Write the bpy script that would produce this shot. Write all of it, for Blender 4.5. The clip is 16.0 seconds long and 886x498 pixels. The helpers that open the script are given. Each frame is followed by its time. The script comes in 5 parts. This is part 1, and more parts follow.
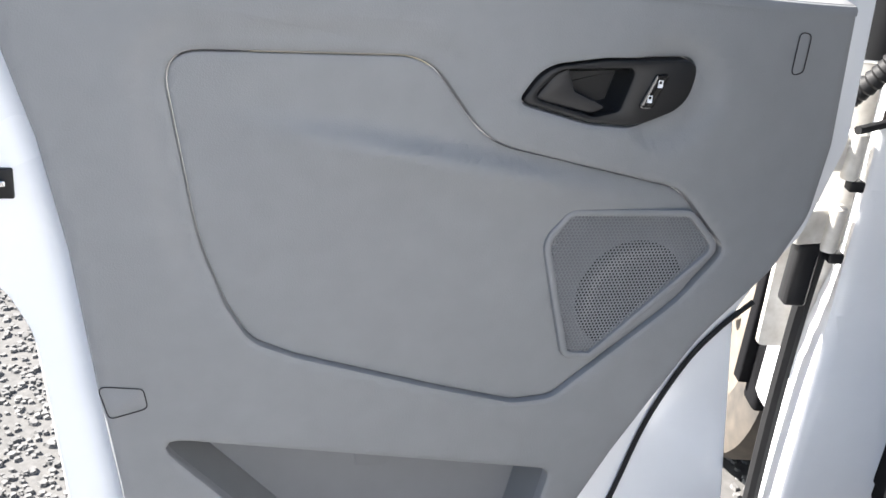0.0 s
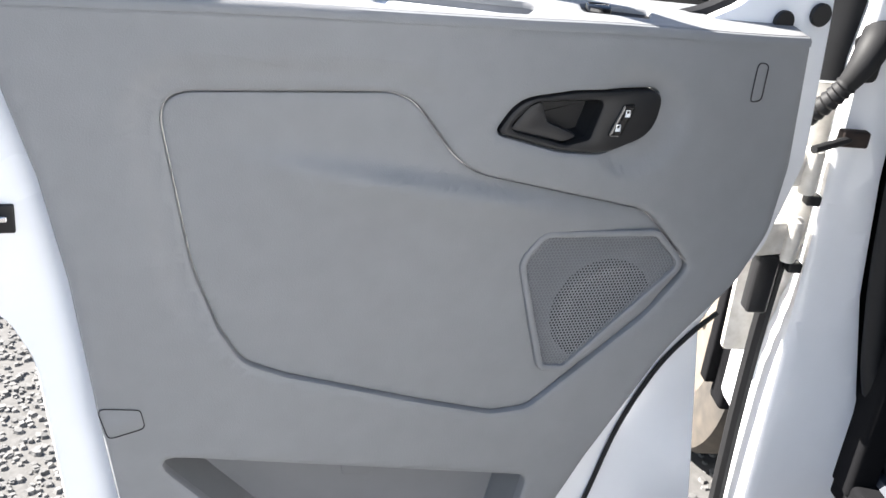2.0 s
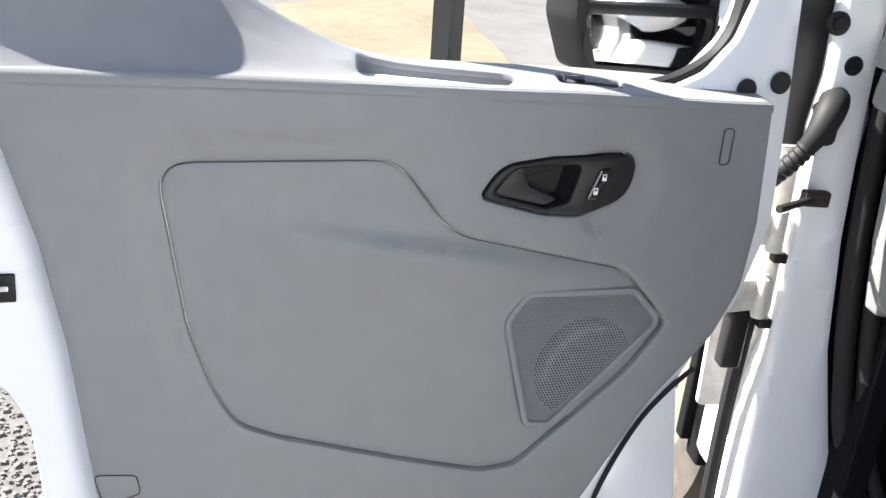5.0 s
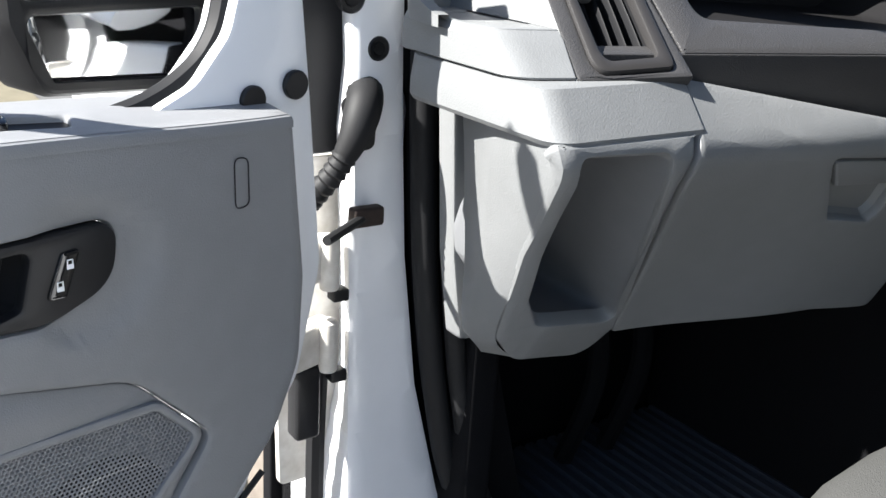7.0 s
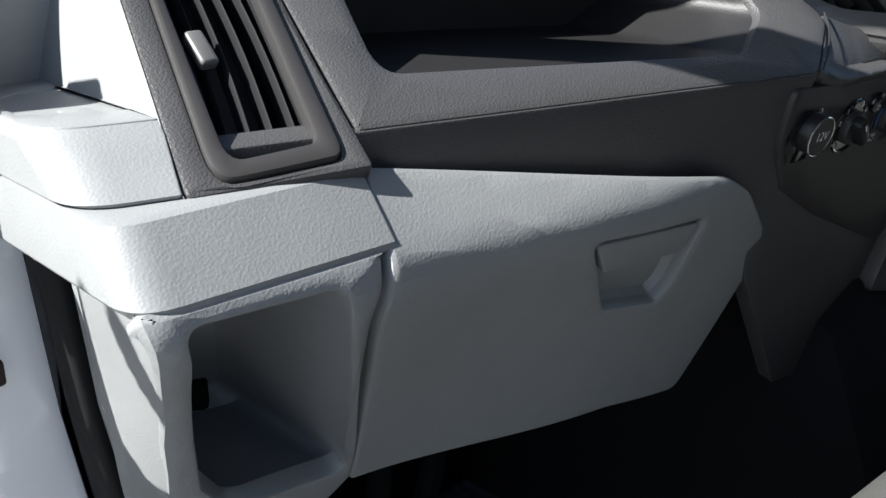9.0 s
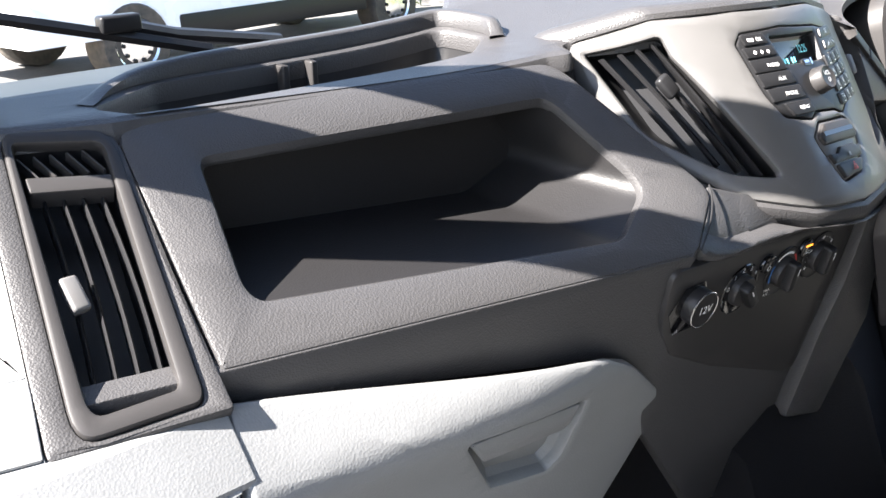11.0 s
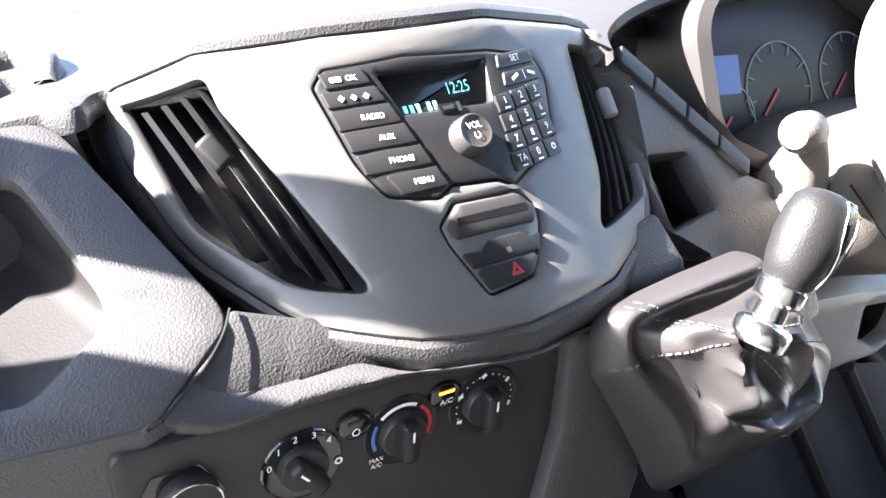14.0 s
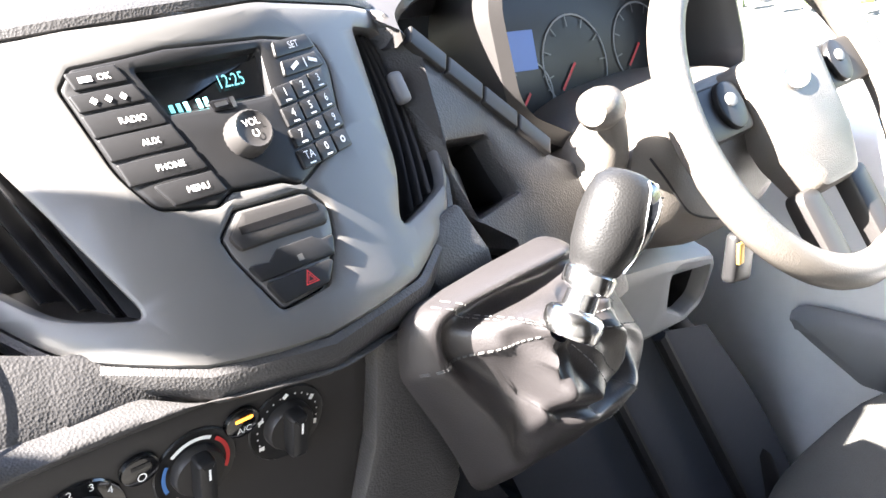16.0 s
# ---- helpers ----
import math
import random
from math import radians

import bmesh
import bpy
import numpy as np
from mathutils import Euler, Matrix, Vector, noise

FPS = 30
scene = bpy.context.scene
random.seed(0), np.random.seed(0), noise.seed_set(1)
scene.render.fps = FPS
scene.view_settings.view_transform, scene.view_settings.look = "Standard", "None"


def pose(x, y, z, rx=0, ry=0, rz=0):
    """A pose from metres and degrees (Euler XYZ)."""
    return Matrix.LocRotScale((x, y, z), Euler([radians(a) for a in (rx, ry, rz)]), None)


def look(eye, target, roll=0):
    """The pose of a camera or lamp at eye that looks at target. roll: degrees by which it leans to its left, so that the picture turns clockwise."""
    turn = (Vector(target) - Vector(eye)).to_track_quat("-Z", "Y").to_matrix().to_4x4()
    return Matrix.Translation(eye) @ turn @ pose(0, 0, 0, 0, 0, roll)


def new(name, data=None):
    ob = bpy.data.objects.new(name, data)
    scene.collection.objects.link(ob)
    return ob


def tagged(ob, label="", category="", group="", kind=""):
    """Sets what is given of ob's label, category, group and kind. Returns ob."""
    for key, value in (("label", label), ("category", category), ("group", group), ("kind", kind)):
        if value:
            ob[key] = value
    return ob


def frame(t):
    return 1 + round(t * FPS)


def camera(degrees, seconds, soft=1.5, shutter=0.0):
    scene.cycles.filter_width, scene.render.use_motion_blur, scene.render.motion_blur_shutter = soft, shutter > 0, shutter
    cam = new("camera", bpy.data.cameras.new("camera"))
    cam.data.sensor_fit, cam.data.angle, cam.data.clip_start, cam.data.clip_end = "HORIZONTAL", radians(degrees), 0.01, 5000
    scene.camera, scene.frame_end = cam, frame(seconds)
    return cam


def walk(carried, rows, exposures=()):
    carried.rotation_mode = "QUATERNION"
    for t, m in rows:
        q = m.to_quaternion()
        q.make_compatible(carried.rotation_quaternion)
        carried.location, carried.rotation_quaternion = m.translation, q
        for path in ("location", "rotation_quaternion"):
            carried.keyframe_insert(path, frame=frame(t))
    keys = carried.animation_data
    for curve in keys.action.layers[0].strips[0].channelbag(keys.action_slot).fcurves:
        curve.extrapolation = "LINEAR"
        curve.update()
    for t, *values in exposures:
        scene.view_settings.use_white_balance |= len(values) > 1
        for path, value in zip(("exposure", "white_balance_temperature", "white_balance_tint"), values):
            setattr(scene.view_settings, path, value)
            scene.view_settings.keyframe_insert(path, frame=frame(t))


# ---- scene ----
cam = camera(48.0, 16.0)
PATH = [
    (0, (-0.035, -0.033, 1.642), (0.129, 1.778, 0.811), 6.5),
    (0.5, (-0.047, -0.028, 1.673), (0.142, 1.777, 0.833), 6.6),
    (1, (-0.04, -0.026, 1.694), (0.163, 1.775, 0.849), 6.5),
    (1.5, (-0.043, -0.027, 1.696), (0.174, 1.772, 0.848), 6.6),
    (2, (-0.056, -0.069, 1.702), (0.17, 1.728, 0.855), 6.6),
    (2.5, (-0.118, -0.173, 1.706), (0.125, 1.633, 0.881), 6.5),
    (3, (-0.088, -0.137, 1.739), (0.162, 1.659, 0.897), 6.4),
    (5.3, (-0.09, -0.101, 1.706), (0.226, 1.744, 1.002), 6.3),
    (5.5, (-0.082, -0.094, 1.715), (0.329, 1.729, 1.003), 6.2),
    (6, (-0.032, -0.042, 1.695), (0.596, 1.727, 1.005), 5.3),
    (6.5, (0.053, 0.117, 1.676), (0.896, 1.795, 0.988), 4.6),
    (7, (0.093, 0.235, 1.675), (1.176, 1.777, 1.005), 3.6),
    (7.5, (0.149, 0.341, 1.681), (1.409, 1.744, 1.015), 2.7),
    (8, (0.272, 0.42, 1.682), (1.59, 1.764, 1.006), 1.1),
    (8.5, (0.409, 0.427, 1.688), (1.699, 1.79, 0.995), 0.3),
    (8.7, (0.424, 0.418, 1.69), (1.712, 1.782, 0.997), 0.1),
    (10.8, (0.53, 0.324, 1.858), (1.784, 1.724, 1.174), -1.4),
    (11, (0.54, 0.334, 1.873), (1.795, 1.725, 1.173), -1.4),
    (11.5, (0.681, 0.392, 1.893), (1.9, 1.798, 1.16), -1.9),
    (12, (0.881, 0.369, 1.852), (2.035, 1.842, 1.145), -3.0),
    (12.5, (0.975, 0.372, 1.862), (2.094, 1.861, 1.136), -3.4),
    (13, (1.074, 0.358, 1.848), (2.128, 1.894, 1.122), -4.1),
    (13.5, (1.142, 0.325, 1.819), (2.155, 1.912, 1.144), -4.5),
    (14, (1.176, 0.278, 1.817), (2.149, 1.896, 1.156), -5.0),
    (14.5, (1.21, 0.252, 1.818), (2.154, 1.884, 1.151), -5.4),
    (15, (1.235, 0.256, 1.802), (2.283, 1.827, 1.142), -5.2),
    (15.5, (1.229, 0.28, 1.804), (2.389, 1.756, 1.116), -5.6),
    (16, (1.226, 0.314, 1.812), (2.465, 1.702, 1.078), -5.6),
]
walk(cam, [(t, look(eye, target, roll)) for t, eye, target, roll in PATH],
     exposures=((0.0, 2.55, 6400, 10), (5.5, 2.45, 6500, 10), (6.5, 2.2, 6300, 9), (7.5, 2.0, 6200, 8), (8.7, 1.95, 6100, 7), (10.8, 3.2, 6500, 11), (12.5, 4.0, 6500, 14), (14.5, 4.5, 6500, 14), (16.0, 4.6, 6700, 12)))

# ---- world and sun ----
SUN_DIR = Vector((-0.76, 0.21, 0.68)).normalized()   # towards the sun
world = bpy.data.worlds.new("sky_world")
scene.world = world
world.use_nodes = True
wn = world.node_tree.nodes
sky = wn.new("ShaderNodeTexSky")
sky.sky_type = "NISHITA"
sky.sun_disc = False
sky.sun_elevation = math.asin(SUN_DIR.z)
sky.sun_rotation = math.atan2(SUN_DIR.x, SUN_DIR.y)
world.node_tree.links.new(sky.outputs[0], wn["Background"].inputs[0])
wn["Background"].inputs[1].default_value = 0.05
sun_data = bpy.data.lights.new("sun", "SUN")
sun_data.energy, sun_data.angle, sun_data.color = 5.0, radians(0.53), (1.0, 0.95, 0.88)
sun = new("sun", sun_data)
sun.matrix_world = look(SUN_DIR * 30, (0, 0, 0))


# ---- materials ----
def material(name, color, rough=0.5, metal=0.0, var=0.06, scale=30.0, bump=0.0, bscale=400.0, coat=0.0, color2=None, bkind="noise", spec=0.5, var_scale=3.0):
    m = bpy.data.materials.new(name)
    m.use_nodes = True
    n, l = m.node_tree.nodes, m.node_tree.links
    b = n["Principled BSDF"]
    b.inputs["Roughness"].default_value = rough
    b.inputs["Metallic"].default_value = metal
    b.inputs["Coat Weight"].default_value = coat
    b.inputs["Specular IOR Level"].default_value = spec
    tc = n.new("ShaderNodeTexCoord")
    fine = n.new("ShaderNodeTexNoise")
    fine.inputs["Scale"].default_value = scale
    fine.inputs["Detail"].default_value = 5
    big = n.new("ShaderNodeTexNoise")
    big.inputs["Scale"].default_value = var_scale
    l.new(tc.outputs["Object"], fine.inputs["Vector"])
    l.new(tc.outputs["Object"], big.inputs["Vector"])
    mixf = n.new("ShaderNodeMath")
    mixf.operation = "ADD"
    l.new(fine.outputs["Fac"], mixf.inputs[0])
    l.new(big.outputs["Fac"], mixf.inputs[1])
    ramp = n.new("ShaderNodeMapRange")
    ramp.inputs["From Min"].default_value, ramp.inputs["From Max"].default_value = 0.6, 1.4
    l.new(mixf.outputs[0], ramp.inputs["Value"])
    mix = n.new("ShaderNodeMix")
    mix.data_type = "RGBA"
    l.new(ramp.outputs[0], mix.inputs[0])
    c2 = color2 or [min(1, c * (1 + var)) for c in color]
    mix.inputs[6].default_value = (*[c * (1 - (var if not color2 else 0)) for c in color], 1)
    mix.inputs[7].default_value = (*c2, 1)
    l.new(mix.outputs[2], b.inputs["Base Color"])
    rr = n.new("ShaderNodeMapRange")
    rr.inputs["To Min"].default_value, rr.inputs["To Max"].default_value = max(0.02, rough - 0.06), min(1, rough + 0.08)
    l.new(big.outputs["Fac"], rr.inputs["Value"])
    l.new(rr.outputs[0], b.inputs["Roughness"])
    if bump:
        if bkind == "noise":
            t = n.new("ShaderNodeTexNoise")
            t.inputs["Detail"].default_value = 3
            out = t.outputs["Fac"]
        else:
            t = n.new("ShaderNodeTexVoronoi")
            t.feature = "F1"
            out = t.outputs["Distance"]
        t.inputs["Scale"].default_value = bscale
        l.new(tc.outputs["Object"], t.inputs["Vector"])
        bp = n.new("ShaderNodeBump")
        bp.inputs["Strength"].default_value = bump
        bp.inputs["Distance"].default_value = 0.0008
        l.new(out, bp.inputs["Height"])
        l.new(bp.outputs[0], b.inputs["Normal"])
    return m


def glow(name, color, strength):
    m = material(name, color, 0.4)
    b = m.node_tree.nodes["Principled BSDF"]
    b.inputs["Emission Color"].default_value = (*color, 1)
    b.inputs["Emission Strength"].default_value = strength
    return m


M_GREY = material("grey_grained_plastic", (0.20, 0.203, 0.21), 0.5, bump=0.22, bscale=700, bkind="leather")
M_DGREY = material("grey_smooth_plastic", (0.16, 0.163, 0.17), 0.5, bump=0.08, bscale=700)
M_LGREY = material("pale_grey_grained_plastic", (0.172, 0.176, 0.178), 0.5, bump=0.20, bscale=460, bkind="leather")
M_DASH = material("charcoal_grained_plastic", (0.041, 0.040, 0.041), 0.40, bump=0.42, bscale=540, bkind="leather", spec=0.38)
# tray plastic, darkened below the dash colour to hold the shade inside
M_TRAY = material("shaded_tray_plastic", (0.013, 0.0125, 0.013), 0.45, bump=0.15, bscale=480, bkind="leather", spec=0.28)
M_PALE = material("pale_door_paint", (0.70, 0.71, 0.73), 0.4, bump=0.05, bscale=500, bkind="leather")
M_DASHS = material("charcoal_smooth_plastic", (0.028, 0.0265, 0.0265), 0.38, bump=0.06, bscale=600, spec=0.28)
M_STACK = material("warm_grey_satin_paint", (0.088, 0.086, 0.085), 0.34, bump=0.03, bscale=900)
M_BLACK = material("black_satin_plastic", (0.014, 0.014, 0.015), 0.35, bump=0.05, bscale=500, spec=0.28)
M_GLOSS = material("black_gloss_plastic", (0.008, 0.008, 0.009), 0.06, coat=0.5)
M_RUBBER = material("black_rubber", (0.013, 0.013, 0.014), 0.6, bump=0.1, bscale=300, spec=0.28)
M_WHITE = material("white_van_paint", (0.80, 0.81, 0.83), 0.25, coat=0.6, var=0.02)
M_DIRTY = material("dusty_white_paint", (0.72, 0.70, 0.66), 0.5, color2=(0.45, 0.42, 0.37), scale=60, var_scale=14)
M_CHROME = material("polished_aluminium", (0.85, 0.85, 0.86), 0.16, metal=1.0, var=0.02)
M_RUST = material("rusty_steel", (0.040, 0.024, 0.018), 0.7, metal=0.3, color2=(0.016, 0.012, 0.011), scale=120)
M_LEATHER = material("black_boot_leather", (0.024, 0.022, 0.023), 0.38, bump=0.14, bscale=700, bkind="leather", spec=0.5)
M_KNOB = material("black_knob_leather", (0.012, 0.012, 0.0125), 0.42, bump=0.2, bscale=650, bkind="leather", spec=0.35)
M_INK = material("white_printed_ink", (0.85, 0.85, 0.85), 0.5)
M_RED = material("red_ink", (0.55, 0.03, 0.03), 0.5)
M_BLUE = material("blue_ink", (0.05, 0.16, 0.42), 0.5)
M_SEAT = material("charcoal_woven_fabric", (0.055, 0.055, 0.053), 0.9, bump=0.9, bscale=600, bkind="weave", spec=0.2)
# carpet black, deepened to keep shaded doorway and footwell parts dark
M_CARPET = material("black_carpet_and_shade", (0.007, 0.007, 0.008), 0.95, bump=0.8, bscale=500, spec=0.1)
M_MAT = material("dark_blue_grey_rubber_mat", (0.05, 0.055, 0.068), 0.55, bump=0.3, bscale=120)
M_LCD = material("lcd_glass", (0.01, 0.011, 0.012), 0.1)
M_LCDON = glow("lcd_cyan", (0.25, 0.85, 0.9), 0.05)
M_AMBER = glow("amber_lamp", (1.0, 0.30, 0.03), 0.35)
M_GRAVEL = material("grey_gravel", (0.125, 0.121, 0.117), 0.9, color2=(0.07, 0.068, 0.066), scale=45, bump=1.0, bscale=70, bkind="weave", var_scale=2)
M_GRASS = material("dry_straw_grass", (0.17, 0.145, 0.095), 0.95, color2=(0.095, 0.085, 0.055), scale=8, bump=0.8, bscale=40, var_scale=0.6)
M_MIRROR = material("mirror_glass", (0.9, 0.91, 0.92), 0.02, metal=1.0, var=0.0)
M_TYRE = material("tyre_rubber", (0.03, 0.029, 0.028), 0.8, color2=(0.12, 0.10, 0.08), bump=0.4, bscale=80, scale=20)
M_AMBER_PAINT = material("brass_tag", (0.5, 0.32, 0.08), 0.4, metal=0.6)
M_DUST = material("dusty_steel", (0.20, 0.17, 0.14), 0.8, color2=(0.10, 0.085, 0.07), scale=25)
M_STITCH = material("grey_thread", (0.09, 0.09, 0.09), 0.8)
# black vinyl, lightened and warmed in colour to carry the sunlight on it
M_WHEEL = material("sunlit_grained_vinyl", (0.11, 0.10, 0.09), 0.42, bump=0.3, bscale=600, bkind="leather")
M_LEAF = material("green_leaves", (0.07, 0.12, 0.03), 0.6, color2=(0.16, 0.20, 0.06), scale=3)
M_CARBLUE = material("blue_grey_car_paint", (0.16, 0.2, 0.26), 0.3, coat=0.5)
M_SHED = material("pale_shed_cladding", (0.5, 0.53, 0.56), 0.6, bump=0.2, bscale=6)
M_STONE = material("gravel_stone", (0.165, 0.161, 0.157), 0.9, color2=(0.08, 0.079, 0.078), scale=35, bump=0.5, bscale=300, var_scale=22)


# ---- building helpers ----
def surf_map(fn):
    """(u, v, w) -> world for the sheet y = fn(x, z), w metres out of it towards the cab."""
    def m(u, v, w=0.0):
        e = 0.002
        fx = (fn(u + e, v) - fn(u - e, v)) / (2 * e)
        fz = (fn(u, v + e) - fn(u, v - e)) / (2 * e)
        n = Vector((fx, -1.0, fz)).normalized()
        return Vector((u, fn(u, v), v)) + n * w
    return m


def top_map(fn):
    """(u, v, w) -> world for the sheet z = fn(x, y)."""
    def m(u, v, w=0.0):
        return Vector((u, v, fn(u, v) + w))
    return m


def hang(ob, parent):
    """Parent ob, whose mesh is in world metres, without moving it."""
    if parent:
        ob.parent = parent
        if parent.type == "EMPTY":
            ob.matrix_parent_inverse = Matrix.Translation(parent.location).inverted()
    return ob


def finish(name, bm, mat, parent=None, label="", smooth=40.0):
    bmesh.ops.recalc_face_normals(bm, faces=bm.faces)
    me = bpy.data.meshes.new(name)
    bm.to_mesh(me)
    bm.free()
    for p in me.polygons:
        p.use_smooth = True
    me.set_sharp_from_angle(angle=radians(smooth))
    me.materials.append(mat)
    ob = new(name, me)
    hang(ob, parent)
    if label:
        ob["label"] = label
    return ob


part = finish


def thing(name, at, label, category, group="", kind=""):
    ob = new(name)
    ob.location = at
    ob.empty_display_size = 0.05
    bpy.context.view_layer.update()
    return tagged(ob, label, category, group, kind)


def rounded(pts, r=0.01, n=5):
    out, k = [], len(pts)
    for i in range(k):
        p = Vector(pts[i][:2])
        a, b = Vector(pts[i - 1][:2]) - p, Vector(pts[(i + 1) % k][:2]) - p
        rr = pts[i][2] if len(pts[i]) > 2 else r
        ang = a.angle(b)
        if rr <= 0 or ang > 3.0:
            out.append((p.x, p.y))
            continue
        cut = min(rr / math.tan(ang / 2), 0.48 * a.length, 0.48 * b.length)
        p0, p1 = p + a.normalized() * cut, p + b.normalized() * cut
        for j in range(n + 1):
            t = j / n
            q = p0 * (1 - t) ** 2 + p * 2 * t * (1 - t) + p1 * t * t
            out.append((q.x, q.y))
    return out


def area2(poly):
    return sum(poly[i - 1][0] * poly[i][1] - poly[i][0] * poly[i - 1][1] for i in range(len(poly)))


def offset(poly, d):
    """Move a closed outline inwards by d (outwards if negative)."""
    s = 1 if area2(poly) > 0 else -1
    out, k = [], len(poly)
    for i in range(k):
        p0, p, p1 = Vector(poly[i - 1]), Vector(poly[i]), Vector(poly[(i + 1) % k])
        a, b = (p - p0), (p1 - p)
        a = a.normalized() if a.length > 1e-9 else b.normalized()
        b = b.normalized() if b.length > 1e-9 else a
        na, nb = Vector((-a.y, a.x)) * s, Vector((-b.y, b.x)) * s
        m = (na + nb)
        m = m.normalized() if m.length > 1e-6 else na
        q = p + m * d / max(0.45, m.dot(na))
        out.append((q.x, q.y))
    return out


def ring_faces(bm, a, b):
    k = len(a)
    for i in range(k):
        try:
            bm.faces.new((a[i], a[(i + 1) % k], b[(i + 1) % k], b[i]))
        except ValueError:
            pass


def panel(name, outline, mapf, mat, parent=None, holes=(), depth=0.008, r=0.002, step=0.0, label="", hole_depth=None, hole_r=None, lift=0.0, shape=None):
    """A sheet with a rounded rim on a curved surface; holes have rounded lips."""
    bm = bmesh.new()
    top = []

    def rim(loop, sign, deep, rad):
        steps = [(0.0, -deep), (0.0, -rad), (0.3 * rad, -0.3 * rad), (rad, 0.0)]
        prev = None
        for off, w in steps:
            pts = offset(loop, off * sign) if off else loop
            cur = [bm.verts.new((p[0], p[1], w)) for p in pts]
            if prev:
                ring_faces(bm, prev, cur)
            prev = cur
        return [bm.edges.get((prev[i], prev[(i + 1) % len(prev)])) for i in range(len(prev))]

    edges = rim(outline, 1, depth, r)
    for h in holes:
        edges += rim(h, -1, hole_depth or depth, hole_r or r)
    bmesh.ops.triangle_fill(bm, use_beauty=True, use_dissolve=False, edges=edges)
    if step:
        us, vs = [p[0] for p in outline], [p[1] for p in outline]
        for axis, lo, hi in ((0, min(us), max(us)), (1, min(vs), max(vs))):
            c = lo + step
            while c < hi:
                co, no = [0, 0, 0], [0, 0, 0]
                co[axis], no[axis] = c, 1
                bmesh.ops.bisect_plane(bm, geom=bm.verts[:] + bm.edges[:] + bm.faces[:], plane_co=co, plane_no=no)
                c += step
    for v in bm.verts:
        extra = shape(v.co.x, v.co.y) if shape else 0.0
        v.co = mapf(v.co.x, v.co.y, v.co.z + lift + extra)
    return finish(name, bm, mat, parent, label)


def bowl(name, rings, mapf, mat, parent=None, label="", fill=True):
    """Closed outlines of one length, each with its depth: [(outline, w), ...]; the last is filled."""
    bm = bmesh.new()
    prev = None
    for loop, w in rings:
        cur = [bm.verts.new(mapf(p[0], p[1], w)) for p in loop]
        if prev:
            ring_faces(bm, prev, cur)
        prev = cur
    if fill:
        bm.faces.new(prev)
    return finish(name, bm, mat, parent, label)


def loft(name, rings, mat, parent=None, label="", cap=True, smooth=40.0, closed=True):
    bm = bmesh.new()
    prev = first = None
    for ring in rings:
        cur = [bm.verts.new(p) for p in ring]
        if prev:
            k = len(cur)
            for i in range(k if closed else k - 1):
                bm.faces.new((prev[i], prev[(i + 1) % k], cur[(i + 1) % k], cur[i]))
        else:
            first = cur
        prev = cur
    if cap and closed:
        bm.faces.new(first)
        bm.faces.new(prev)
    return finish(name, bm, mat, parent, label, smooth)


def spline(pts, n=8):
    """A smooth line through points."""
    pts = [Vector(p) for p in pts]
    out = []
    for i in range(len(pts) - 1):
        p0, p1, p2, p3 = pts[max(i - 1, 0)], pts[i], pts[i + 1], pts[min(i + 2, len(pts) - 1)]
        for j in range(n):
            t = j / n
            out.append(0.5 * (2 * p1 + (p2 - p0) * t + (2 * p0 - 5 * p1 + 4 * p2 - p3) * t * t + (3 * p1 - p0 - 3 * p2 + p3) * t ** 3))
    return out + [pts[-1]]


def tube(name, pts, rad, mat, parent=None, label="", n=10, closed=False, flat=1.0, up=None, cap=True):
    """A pipe along points; rad is a number or a function of 0..1."""
    pts = [Vector(p) for p in pts]
    rings, k = [], len(pts)
    side = None
    for i, p in enumerate(pts):
        d = (pts[(i + 1) % k] - pts[i - 1]) if closed else (pts[min(i + 1, k - 1)] - pts[max(i - 1, 0)])
        d.normalize()
        if side is None:
            ref = Vector(up) if up else (Vector((0, 0, 1)) if abs(d.z) < 0.9 else Vector((1, 0, 0)))
            side = d.cross(ref).normalized()
        side = (side - d * side.dot(d)).normalized()
        o = side.cross(d)
        rr = rad(i / max(1, k - 1)) if callable(rad) else rad
        rings.append([p + (side * math.cos(a) + o * math.sin(a) * flat) * rr for a in [2 * math.pi * j / n for j in range(n)]])
    if closed:
        rings.append(rings[0])
        return loft(name, rings, mat, parent, label, cap=False)
    return loft(name, rings, mat, parent, label, cap=cap)


def box(name, c, size, mat, parent=None, label="", bevel=0.004, rot=None):
    bm = bmesh.new()
    bmesh.ops.create_cube(bm, size=1.0)
    for v in bm.verts:
        v.co = Vector((v.co.x * size[0], v.co.y * size[1], v.co.z * size[2]))
    if bevel:
        bmesh.ops.bevel(bm, geom=bm.edges[:], offset=bevel, segments=3, affect="EDGES", profile=0.5)
    for v in bm.verts:
        v.co = Vector(c) + (rot @ v.co if rot else v.co)
    return finish(name, bm, mat, parent, label)


def lathe(name, base, axis, profile, mat, parent=None, label="", n=32, ribs=0, ribamp=0.0):
    """Turn (radius, height) pairs about an axis from base."""
    axis = Vector(axis).normalized()
    s = axis.cross(Vector((0, 0, 1)) if abs(axis.z) < 0.9 else Vector((1, 0, 0))).normalized()
    o = axis.cross(s)
    rings = []
    for rad, h in profile:
        ring = []
        for j in range(n):
            a = 2 * math.pi * j / n
            rr = rad + (ribamp if ribs and j % 2 else 0)
            ring.append(Vector(base) + axis * h + (s * math.cos(a) + o * math.sin(a)) * rr)
        rings.append(ring)
    return loft(name, rings, mat, parent, label)


